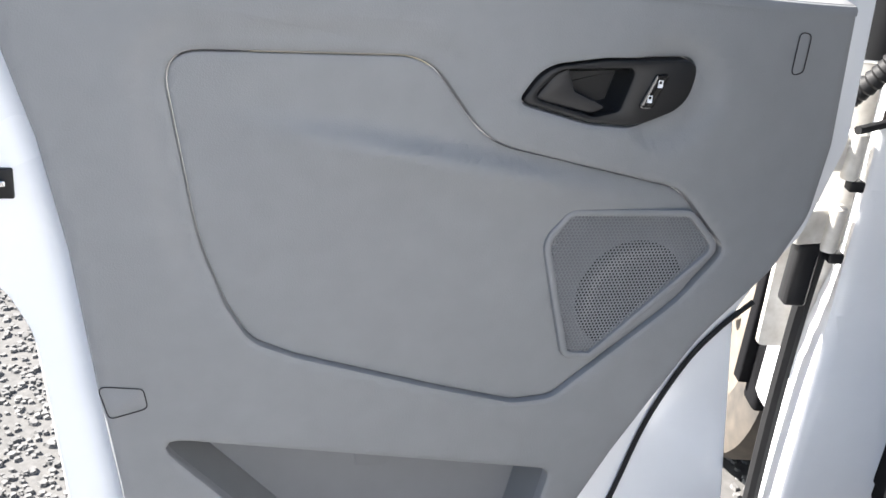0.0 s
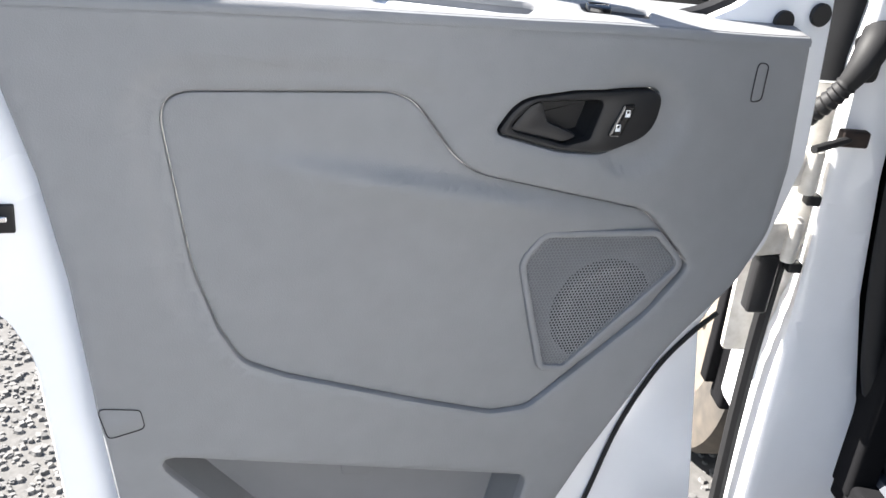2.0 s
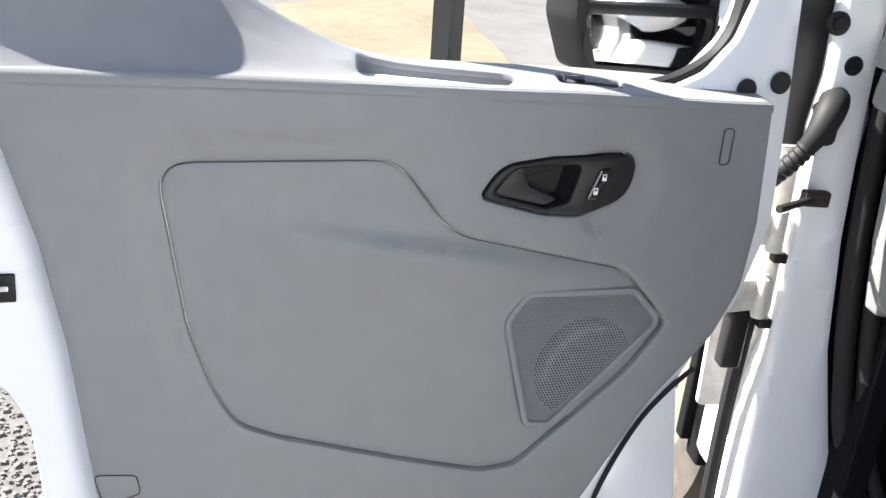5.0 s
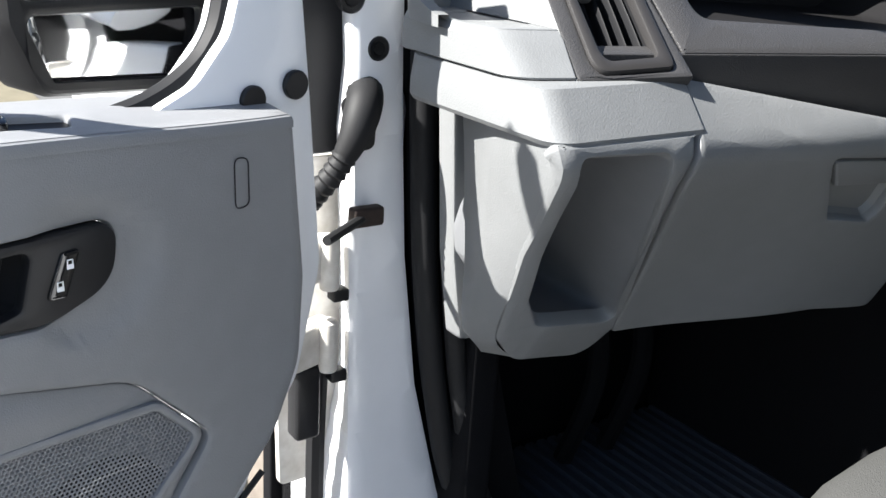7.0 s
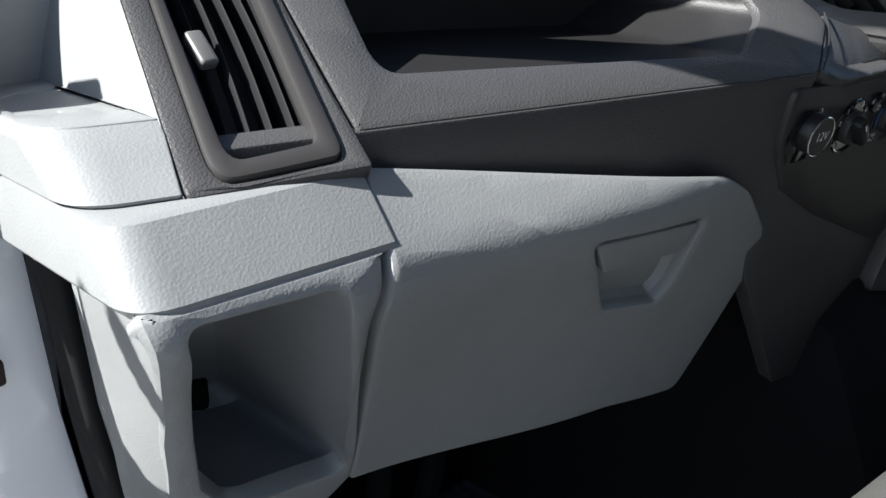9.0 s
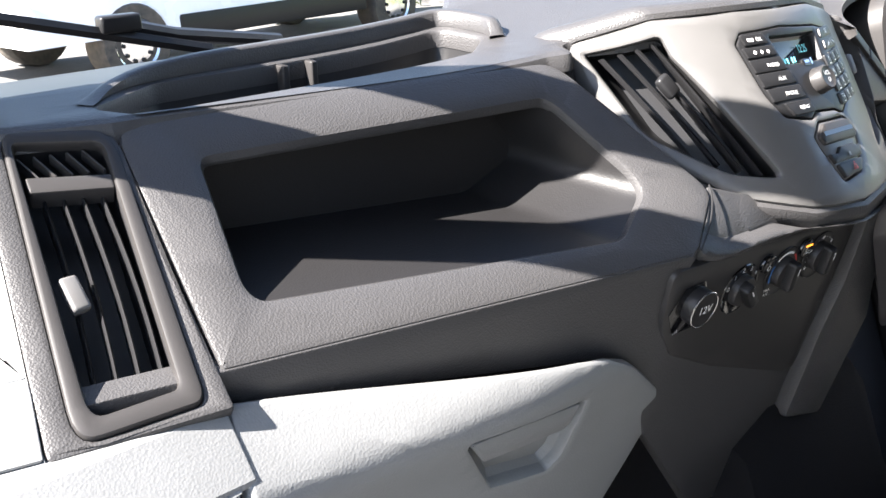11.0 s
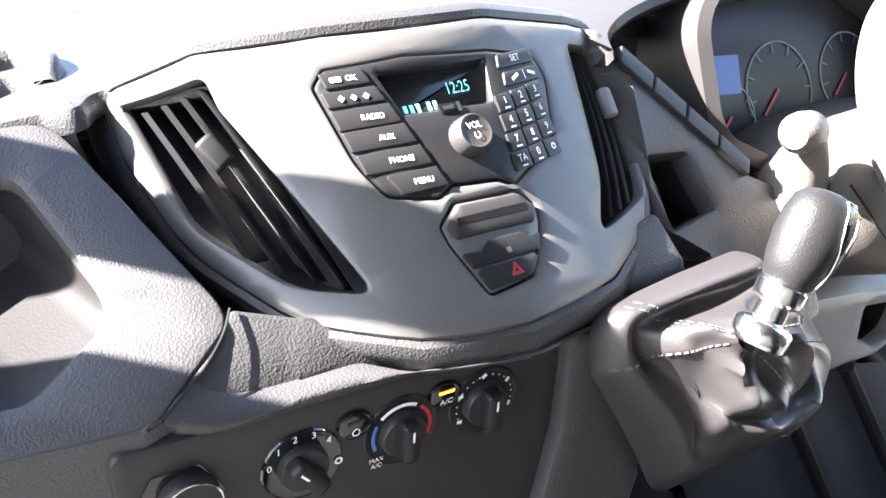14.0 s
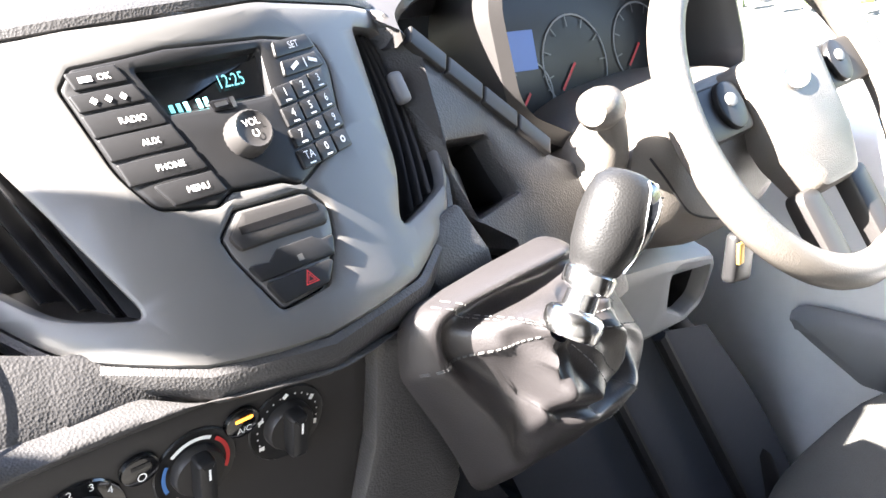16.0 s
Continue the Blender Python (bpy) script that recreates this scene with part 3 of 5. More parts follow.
TM, HM, LM = surf_map(tray_y), surf_map(heat_y), surf_map(lower_y)
TRAYP = rounded([(0.876, 1.692, 0.03), (1.305, 1.696, 0.03), (1.360, 1.580, 0.015), (1.292, 1.541, 0.035), (0.853, 1.541, 0.004)], 0.01, 7)
TRAYI = rounded([(0.927, 1.660, 0.012), (1.268, 1.667, 0.015), (1.296, 1.594, 0.02), (1.232, 1.563, 0.04), (0.900, 1.574, 0.012)], 0.01, 7)
panel("tray_surround", TRAYP, TM, M_DASH, dash, holes=[TRAYI], depth=0.012, r=0.004, hole_r=0.008, hole_depth=0.012, step=0.06, label="open storage tray surround with sunlit grain")
VENTP = rounded([(0.778, 1.697, 0.02), (0.8755, 1.697, 0.004), (0.8735, 1.688, 0.01), (0.8510, 1.541, 0.004), (0.848, 1.522, 0.004), (0.722, 1.519, 0.004)], 0.01)
VENTO = rounded([(0.795, 1.692, 0.012), (0.874, 1.686, 0.015), (0.832, 1.528, 0.012), (0.742, 1.523, 0.012)], 0.01)
VENTI = rounded([(0.799, 1.684, 0.006), (0.862, 1.678, 0.006), (0.820, 1.537, 0.008), (0.758, 1.533, 0.008)], 0.006)
panel("vent_surround", VENTP, TM, M_DASH, dash, holes=[VENTO], depth=0.012, r=0.003, step=0.05)


def tray_inside():
    k = len(TRAYI)
    bm = bmesh.new()
    rings = []
    def back(p, f):
        # the inside runs forward to an upright back and a flat floor
        q = TM(p[0], p[1], -0.010)
        deep = 1.125 - 0.20 * (q.x - 0.89)
        qx = q.x + (1.09 - q.x) * 0.10 * f
        return Vector((qx, q.y + (deep - q.y) * f, q.z + f * (0.012 if p[1] < 1.62 else -0.004)))
    for f in (0.0, 0.06, 0.3, 0.6, 0.9, 0.97):
        rings.append([bm.verts.new(back(p, f)) for p in (offset(TRAYI, 0.0) if f < 0.05 else TRAYI)])
    for a, b in zip(rings, rings[1:]):
        ring_faces(bm, a, b)
    bm.faces.new(rings[-1])
    return finish("storage_tray", bm, M_TRAY, dash, "deep charcoal storage tray, its inner shade put into the colour")


tray_inside()


def vent_with_duct(outer, inner, mapf, parent, frame_mat):
    fr = panel("vent_frame", outer, mapf, frame_mat, parent, holes=[inner], depth=0.012, r=0.003, hole_depth=0.012, lift=0.004)
    bowl("vent_duct", [(offset(inner, -0.001), -0.004), (inner, -0.03), (offset(inner, 0.004), -0.055)], mapf, M_BLACK, fr)
    return fr


lv = vent_with_duct(VENTO, VENTI, TM, dash, M_DASHS)
for k in range(4):
    f = (k + 0.5) / 4
    rings = []
    for t in [j / 8 for j in range(9)]:
        v = 1.533 + (1.655 - 1.533) * t
        u0, u1 = 0.757 + (0.797 - 0.757) * t, 0.820 + (0.852 - 0.820) * t
        u = u0 + (u1 - u0) * f + 0.004 * math.sin(t * math.pi)
        rings.append([TM(u - 0.0014, v, -0.012), TM(u, v, -0.0095), TM(u + 0.0014, v, -0.012), TM(u + 0.0012, v, -0.03), TM(u - 0.0012, v, -0.03)])
    loft("vent_blade", rings, M_BLACK, lv)
box("vent_slider", TM(0.789, 1.597, -0.006), (0.014, 0.010, 0.030), M_STACK, lv, "grey vent slider", 0.003, Matrix.Rotation(-0.85, 3, "X"))
panel("vent_crossbar", rounded([(0.796, 1.664), (0.857, 1.659), (0.853, 1.650), (0.794, 1.654)], 0.002), TM, M_DASHS, lv, depth=0.02, r=0.002, lift=0.001)
for k in range(5):
    u = 0.806 + k * 0.012
    panel("vent_fin", [(u, 1.664), (u + 0.0018, 1.664), (u - 0.006, 1.678), (u - 0.0078, 1.678)], TM, M_DASHS, lv, depth=0.012, r=0.0005, lift=-0.004)


# lower dash face behind the glovebox and the heater panel
LOW = [(0.722, 1.540), (1.285, 1.540), (1.362, 1.583), (1.40, 1.570), (1.463, 1.557), (1.54, 1.553), (1.63, 1.557), (1.70, 1.575), (1.72, 1.45), (1.62, 1.12), (1.45, 1.14), (1.30, 1.32), (1.255, 1.40), (1.18, 1.45), (0.86, 1.505), (0.722, 1.505)]
panel("lower_dash", rounded(LOW, 0.006), LM, M_DASH, dash, depth=0.02, r=0.003, step=0.035)

# dash top with its open tray by the windscreen
def top_z(x, y):
    hump = 0.046 * math.exp(-((x - 1.55) / 0.19) ** 2) * (1 - 0.6 * smooth01((y - 1.25) / 0.3))
    return 1.694 + 0.03 * smooth01((y - 1.05) / 0.5) + hump


TOPM = top_map(top_z)
TOPO = rounded([(0.775, 1.133), (0.875, 1.10), (0.90, 1.098), (1.30, 1.010), (1.325, 0.992), (1.345, 1.035), (1.39, 0.978), (1.45, 0.930), (1.54, 0.900), (1.64, 0.915), (1.72, 0.955), (1.80, 0.985), (2.40, 1.05), (2.40, 1.46), (1.62, 1.42), (1.47, 1.34), (1.365, 1.245), (1.0, 1.235), (0.74, 1.235), (0.735, 1.18)], 0.015)
TTRAY = rounded([(0.880, 1.150, 0.015), (0.902, 1.107, 0.012), (1.272, 1.094, 0.02), (1.322, 1.128, 0.02), (1.318, 1.196, 0.02), (0.96, 1.196, 0.03)], 0.02)
panel("dash_top", TOPO[::-1], TOPM, M_DASH, dash, holes=[TTRAY], depth=0.02, r=0.01, step=0.05, hole_depth=0.02, hole_r=0.005)
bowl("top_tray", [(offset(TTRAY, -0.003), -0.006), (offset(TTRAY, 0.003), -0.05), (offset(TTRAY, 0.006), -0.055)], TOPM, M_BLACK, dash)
rim_plan = spline([(0.882, 1.152, 0), (0.955, 1.198, 0), (1.15, 1.208, 0), (1.295, 1.206, 0), (1.326, 1.190, 0), (1.330, 1.135, 0), (1.318, 1.112, 0)], 8)
rings = []
for out, up in ((0.0, -0.04), (0.0, 0.86), (0.003, 1.0), (0.010, 1.0), (0.014, 0.8), (0.018, -0.1)):
    ring = []
    for i, p in enumerate(rim_plan):
        f = i / (len(rim_plan) - 1)
        a, b = rim_plan[max(i - 1, 0)], rim_plan[min(i + 1, len(rim_plan) - 1)]
        side = Vector((-(b - a).y, (b - a).x, 0)).normalized()
        h = 0.017 * smooth01(f / 0.25) * (1 - 0.85 * smooth01((f - 0.86) / 0.14))
        ring.append(TOPM(p.x + side.x * out, p.y + side.y * out, h * up + 0.001))
    rings.append(ring)
loft("tray_rim", rings, M_DASH, dash, "raised rim behind the top tray", cap=False, closed=False, smooth=60)
for x in (1.10, 1.135):
    box("tray_rib", (x, 1.192, 1.676), (0.008, 0.016, 0.045), M_DASHS, dash, "", 0.002)
box("cowl", (1.56, 1.37, 1.650), (1.76, 0.34, 0.02), M_BLACK, body, "black cowl below the windscreen", 0.004)
box("firewall", (1.56, 1.53, 1.18), (1.76, 0.03, 0.95), M_CARPET, body, "black footwell firewall", 0.004)



# glovebox and cubby in pale grey
def glove_y(x, z):
    s = 0.70 - 0.36 * smooth01((x - 0.90) / 0.40)
    b = 0.862 - 0.030 * smooth01((x - 0.84) / 0.3)
    tuck = 0.31 * max(0.0, 0.80 - x) * max(0.0, min(1.0, (1.47 - z) / 0.14))
    return b + tuck + s * (math.sqrt((1.44 - z) ** 2 + 0.0002) + 1.44 - z) / 2 + 0.86 * (math.sqrt((z - 1.458) ** 2 + 0.0001) + z - 1.458) / 2


GM = surf_map(glove_y)
glove = thing("glovebox", (1.05, 0.86, 1.2), "pale grey plastic glovebox lid, shut, sun on its upper slope", "glovebox")
GLOVE = rounded([(0.85, 1.519, 0.004), (1.192, 1.461, 0.03), (1.232, 1.438, 0.04), (1.3, 1.38, 0.03), (1.307, 1.33, 0.03), (1.266, 1.193, 0.015), (1.171, 1.199, 0.1), (0.923, 1.173, 0.01), (0.899, 1.245, 0.02), (0.861, 1.345, 0.1), (0.829, 1.428, 0.1), (0.838, 1.47, 0.05)], 0.01)
GHAND = rounded([(1.026, 1.434, 0.006), (1.17, 1.425, 0.006), (1.168, 1.352, 0.02), (1.158, 1.338, 0.006), (1.089, 1.348, 0.006)], 0.006)
panel("glovebox_lid", GLOVE, GM, M_LGREY, glove, holes=[GHAND], depth=0.015, r=0.004, step=0.012, hole_depth=0.015, hole_r=0.004)
bowl("handle_recess", [(offset(GHAND, -0.004), -0.004), (GHAND, -0.012), (offset(GHAND, 0.004), -0.02)], GM, M_LGREY, glove)
panel("handle_flap", rounded([(1.031, 1.43, 0.004), (1.166, 1.421, 0.004), (1.161, 1.391, 0.015), (1.061, 1.394, 0.006)], 0.005), GM, M_LGREY, glove, depth=0.010, r=0.003, lift=-0.002)

cubby = thing("storage_cubby", (0.75, 0.95, 1.2), "pale grey open storage cubby beside the glovebox", "cubby")
CUB = rounded([(0.658, 1.478, 0.006), (0.838, 1.478, 0.004), (0.833, 1.468, 0.02), (0.823, 1.428, 0.1), (0.858, 1.338, 0.1), (0.891, 1.251, 0.03), (0.926, 1.187, 0.02), (0.911, 1.127, 0.03), (0.785, 1.154, 0.04), (0.743, 1.199, 0.04), (0.718, 1.292, 0.2), (0.696, 1.364, 0.2), (0.667, 1.435, 0.2)], 0.01)
MOUTH = rounded([(0.682, 1.462, 0.012), (0.795, 1.458, 0.015), (0.806, 1.423, 0.05), (0.89, 1.251, 0.03), (0.912, 1.196, 0.016), (0.783, 1.218, 0.02), (0.752, 1.261, 0.02), (0.729, 1.33, 0.2), (0.701, 1.405, 0.2)], 0.015, 6)
panel("cubby_front", CUB, GM, M_LGREY, cubby, holes=[MOUTH], depth=0.02, r=0.008, step=0.02, hole_depth=0.02, hole_r=0.004)


def cubby_inside():
    bm = bmesh.new()
    rings = []
    for f in (0.0, 0.1, 0.5, 0.92, 1.0):
        ring = []
        for u, v in (MOUTH if f < 0.05 else MOUTH):
            q = GM(u, v, -0.008)
            k = 1.0 if f < 0.95 else 0.85
            ring.append(bm.verts.new((0.77 + (q.x - 0.77) * k * (1 - 0.1 * f), q.y + 0.16 * f, 1.35 + (q.z - 1.35) * k * (1 - 0.08 * f))))
        rings.append(ring)
    for a, b in zip(rings, rings[1:]):
        ring_faces(bm, a, b)
    bm.faces.new(rings[-1])
    return finish("cubby_inside", bm, M_DGREY, cubby, "deep grey cubby interior")


cubby_inside()
front_edge = [GM(u, v, -0.003) + Vector((0.003, 0, 0)) for u, v in ((0.658, 1.474), (0.667, 1.435), (0.696, 1.364), (0.718, 1.292), (0.743, 1.199), (0.784, 1.158))]
mid_edge = [(0.672, 0.98, 1.474), (0.68, 0.997, 1.435), (0.696, 1.018, 1.364), (0.711, 1.038, 1.292), (0.731, 1.065, 1.199), (0.765, 1.099, 1.158)]
back_edge = [(0.705, 1.09, 1.474), (0.709, 1.087, 1.435), (0.713, 1.083, 1.364), (0.719, 1.083, 1.292), (0.737, 1.105, 1.199), (0.78, 1.139, 1.158)]
loft("cubby_side", [spline(e, 4) for e in (front_edge, mid_edge, back_edge, [(x + 0.05, y + 0.02, z) for x, y, z in back_edge])], M_LGREY, cubby, "pale side of the cubby in full sun", closed=False, cap=False, smooth=60)
panel("kick_trim", rounded([(0.738, 1.455), (0.80, 1.455), (0.835, 1.142), (0.770, 1.150), (0.752, 1.264)], 0.01), surf_map(lambda x, z: 1.15), M_LGREY, cubby, depth=0.03, r=0.006, label="grey kick trim beside the seal")
# cup holder block at the end of the dash, in two mouldings
def block(z, x0, x1, yf, y1, r=0.045):
    return [Vector((u, v, z)) for u, v in rounded([(x0, yf(x0), r), (x1, yf(x1), 0.002), (x1, y1, 0.002), (x0, y1, 0.04)], r, 10)]


loft("shelf_lower", [block(z, 0.656 + ins, 0.846, lambda x, z=z, dy=dy: glove_y(max(x, 0.70), z) - 0.002 + dy, 1.14, 0.030) for z, ins, dy in ((1.467, 0.012, 0.012), (1.470, 0.004, 0.004), (1.475, 0.0, 0.0), (1.49, 0.0, 0), (1.505, 0.002, 0), (1.5165, 0.004, 0), (1.5185, 0.008, 0.004))], M_LGREY, cubby, "pale grained shelf lit by the sun", smooth=30)
loft("shelf_upper", [block(z, 0.658 + 0.25 * max(0, z - 1.55) + ins, 0.721 + (z - 1.519) * 0.37, lambda x, z=z, dy=dy: tray_y(x, z) + dy, 1.16) for z, ins, dy in ((1.5195, 0.004, 0.003), (1.5215, 0.0, 0.0), (1.54, 0, 0), (1.551, 0.0, 0), (1.558, 0.003, 0.003))], M_LGREY, cubby, "pale cup holder moulding", smooth=30)
CUPO = [(p.x, p.y) for p in block(1.558, 0.663, 0.735, lambda x: tray_y(x, 1.558) + 0.003, 1.16)]
CUPH = rounded([(0.674, 1.050, 0.01), (0.694, 1.035, 0.004), (0.698, 1.052, 0.004), (0.718, 1.042, 0.004), (0.720, 1.020, 0.004), (0.742, 1.018, 0.01), (0.758, 1.065, 0.02), (0.755, 1.12, 0.03), (0.685, 1.125, 0.03)], 0.012)
CM = top_map(lambda x, y: 1.5595)
panel("cup_rim", CUPO + [] if area2(CUPO) > 0 else CUPO[::-1], CM, M_LGREY, cubby, holes=[CUPH], depth=0.004, r=0.002, hole_depth=0.01, hole_r=0.004)
bowl("cup_well", [(offset(CUPH, -0.003), -0.004), (CUPH, -0.02), (offset(CUPH, 0.004), -0.045)], CM, M_LGREY, cubby)
wall_plan = spline([(0.664, 1.06, 0), (0.672, 1.12, 0), (0.70, 1.155, 0), (0.745, 1.165, 0), (0.79, 1.15, 0)], 6)
rings = []
for dx, top in ((0.0, 0), (0.0, 1), (-0.006, 1.03), (-0.014, 1.0), (-0.016, 0)):
    ring = []
    for i, p in enumerate(wall_plan):
        f = i / (len(wall_plan) - 1)
        h = 0.012 + 0.12 * smooth01(f / 0.75)
        n = Vector((p.x - 0.73, p.y - 1.07, 0)).normalized()
        ring.append(p + n * (dx + 0.016 + 0.2 * h * 0.3 * top) + Vector((0, 0, 1.552 + h * top)))
    rings.append(ring)
loft("cup_wall", rings, M_LGREY, cubby, "curved wall behind the cup holder", closed=False, cap=False, smooth=60)
loft("cup_side", [[TM(0.7215, 1.520, -0.001) + Vector((0.0, d, 0)), TM(0.741, 1.58, -0.001) + Vector((0.0, d, 0)), TM(0.7775, 1.696, -0.001) + Vector((0.0, d * 0.5, 0))] for d in (0.0, 0.06, 0.12, 0.24)], M_LGREY, cubby, "pale side wall beside the vent", closed=False, cap=False)
# ---- centre console: radio stack ----
def stack_y(x, z):
    d = x - 1.54
    bow = 2.0 * d * d + 60 * d ** 4 if d < 0 else 1.75 * d * d
    return 0.843 + 0.618 * (z - 1.657) + bow


SM = surf_map(stack_y)
stack = thing("centre_console", (1.54, 0.85, 1.5), "warm grey satin centre console with radio and two air vents", "console")
STACK = rounded([(1.346, 1.705, 0.02), (1.395, 1.732, 0.02), (1.47, 1.738, 0.1), (1.60, 1.735, 0.1), (1.70, 1.715, 0.01), (1.735, 1.705, 0.02), (1.76, 1.62, 0.06), (1.70, 1.565, 0.05), (1.63, 1.548, 0.05), (1.54, 1.545, 0.1), (1.463, 1.550, 0.05), (1.40, 1.563, 0.05), (1.36, 1.60, 0.06), (1.345, 1.66, 0.05)], 0.02)
VL = rounded([(1.353, 1.695, 0.004), (1.397, 1.716, 0.004), (1.399, 1.695, 0.02), (1.446, 1.580, 0.006), (1.403, 1.585, 0.03), (1.366, 1.618, 0.03)], 0.01)
VR = rounded([(1.688, 1.700, 0.006), (1.725, 1.69, 0.02), (1.74, 1.63, 0.03), (1.715, 1.582, 0.02), (1.632, 1.578, 0.006), (1.660, 1.61, 0.05)], 0.01)
PAD = rounded([(1.453, 1.705, 0.006), (1.463, 1.716, 0.006), (1.52, 1.7185, 0.1), (1.59, 1.712, 0.05), (1.634, 1.702, 0.012), (1.640, 1.685, 0.05), (1.622, 1.645, 0.012), (1.568, 1.625, 0.008), (1.555, 1.631, 0.01), (1.520, 1.634, 0.004), (1.508, 1.628, 0.008), (1.474, 1.634, 0.01), (1.462, 1.655, 0.05)], 0.006, 6)
CDO = rounded([(1.500, 1.612, 0.004), (1.516, 1.625, 0.006), (1.567, 1.623, 0.008), (1.581, 1.609, 0.008), (1.576, 1.595, 0.02), (1.554, 1.570, 0.006), (1.517, 1.5665, 0.006), (1.502, 1.600, 0.02)], 0.006)
panel("console_face", STACK, SM, M_STACK, stack, holes=[VL, VR, PAD, CDO], depth=0.02, r=0.006, step=0.02, hole_depth=0.010, hole_r=0.003, label="satin warm-grey painted fascia")
bowl("console_rim", [(offset(STACK, 0.001), -0.012), (offset(STACK, -0.0005), -0.003), (offset(STACK, -0.005), -0.0015), (offset(STACK, -0.011), -0.005), (offset(STACK, -0.016), -0.012), (offset(STACK, -0.018), -0.024), (offset(STACK, -0.014), -0.04)], SM, M_DASH, stack, "grained charcoal rim", fill=False)
tube("console_seam", [SM(u, v, -0.0065) for u, v in offset(STACK, 0.0008)], 0.0011, M_RUBBER, stack, n=5, closed=True)


# dash between the tray, the console rim and the heater panel
def dash_bridge():
    pairs = [(SM(1.325, 1.700, -0.011), TM(1.296, 1.694)), (SM(1.325, 1.655, -0.011), TM(1.318, 1.655)), (SM(1.337, 1.605, -0.011), TM(1.342, 1.612)), (SM(1.352, 1.580, -0.011), TM(1.356, 1.582)),
             (SM(1.362, 1.568, -0.011), TM(1.334, 1.563)), (SM(1.380, 1.556, -0.011), TM(1.300, 1.5445)), (SM(1.400, 1.546, -0.011), HM(1.325, 1.532, 0.008)), (SM(1.430, 1.539, -0.011), HM(1.385, 1.530, 0.008)),
             (SM(1.463, 1.533, -0.011), HM(1.45, 1.528, 0.008)), (SM(1.54, 1.527, -0.011), HM(1.54, 1.523, 0.008)), (SM(1.60, 1.529, -0.011), HM(1.60, 1.518, 0.008))]
    seam, edge = spline([a for a, b in pairs], 6), spline([b for a, b in pairs], 6)
    rows = []
    for f, lift in ((0.0, 0.0), (0.08, 0.002), (0.35, 0.004), (0.7, 0.004), (0.92, 0.0015), (1.0, -0.003), (1.01, -0.014)):
        rows.append([a.lerp(b, f) + Vector((0, -0.8, 0.6)) * lift for a, b in zip(seam, edge)])
    loft("dash_bridge", rows, M_DASH, dash, "grained dash under the console", cap=False, closed=False, smooth=70)


dash_bridge()
tube("dash_seam", [Vector(p) for p in spline([TM(1.360, 1.584, 0.001), TM(1.348, 1.572, 0.001), TM(1.325, 1.557, 0.001), TM(1.296, 1.5425, 0.001)], 6)], 0.0009, M_RUBBER, dash, n=5)
for hole, nm in ((VL, "l"), (VR, "r")):
    bowl("vent_duct", [(offset(hole, -0.002), -0.008), (hole, -0.03), (offset(hole, 0.003), -0.05)], SM, M_BLACK, stack)
for k in range(4):
    f = (k + 0.35) / 4
    rings = []
    for j in range(11):
        t = j / 10
        a = Vector((1.356, 1.690)).lerp(Vector((1.397, 1.713)), f)
        b = Vector((1.380, 1.600)).lerp(Vector((1.440, 1.582)), f)
        p = a.lerp(b, t)
        rings.append([SM(p.x - 0.0016, p.y - 0.001, -0.010), SM(p.x, p.y, -0.007), SM(p.x + 0.0016, p.y + 0.001, -0.010), SM(p.x + 0.0012, p.y, -0.032), SM(p.x - 0.0012, p.y, -0.032)])
    loft("vent_blade", rings, M_BLACK, stack)
    rings = []
    for j in range(11):
        t = j / 10
        a = Vector((1.692, 1.698)).lerp(Vector((1.722, 1.688)), f)
        b = Vector((1.640, 1.580)).lerp(Vector((1.708, 1.583)), f)
        p = a.lerp(b, t) + Vector((0.012, 0)) * math.sin(t * math.pi)
        rings.append([SM(p.x - 0.0016, p.y, -0.010), SM(p.x, p.y, -0.007), SM(p.x + 0.0016, p.y, -0.010), SM(p.x + 0.0012, p.y, -0.032), SM(p.x - 0.0012, p.y, -0.032)])
    loft("vent_blade", rings, M_BLACK, stack)
box("vent_slider", SM(1.389, 1.668, -0.004), (0.016, 0.011, 0.026), M_BLACK, stack, "charcoal vent slider", 0.004, Matrix.Rotation(-0.55, 3, "Y") @ Matrix.Rotation(-0.5, 3, "X"))
box("vent_slider", SM(1.715, 1.650, -0.002), (0.012, 0.011, 0.026), M_DGREY, stack, "grey vent slider", 0.004, Matrix.Rotation(-0.5, 3, "X"))

# radio
radio = thing("car_radio", (1.545, 0.85, 1.63), "black car radio with display, volume knob and keypad", "radio")
DISP = rounded([(1.497, 1.7095), (1.584, 1.7055), (1.577, 1.679), (1.505, 1.6825)], 0.002)
USB = rounded([(1.530, 1.684), (1.549, 1.683), (1.548, 1.676), (1.532, 1.677)], 0.002)
panel("radio_face", offset(PAD, 0.001), SM, M_BLACK, radio, holes=[DISP], depth=0.008, r=0.002, step=0.02, hole_depth=0.008, hole_r=0.004, lift=0.0005)
bowl("display", [(offset(DISP, -0.003), -0.003), (offset(DISP, 0.003), -0.009), (offset(DISP, 0.0035), -0.0092)], SM, M_LCD, radio, "dark LCD display")
us = panel("usb_slot", USB, SM, M_GLOSS, radio, depth=0.003, r=0.0008, lift=0.0012)
bars("usb_contact", [(1.538, 1.6805, 0.009, 0.0026, 0), (1.5465, 1.680, 0.003, 0.006, 0)], SM, M_CHROME, us, w=0.0018)
writing("clock_digits", "12:25", 0.011, SM, 1.5585, 1.6945, M_LCDON, radio, -2, w=-0.0085, sx=0.9)
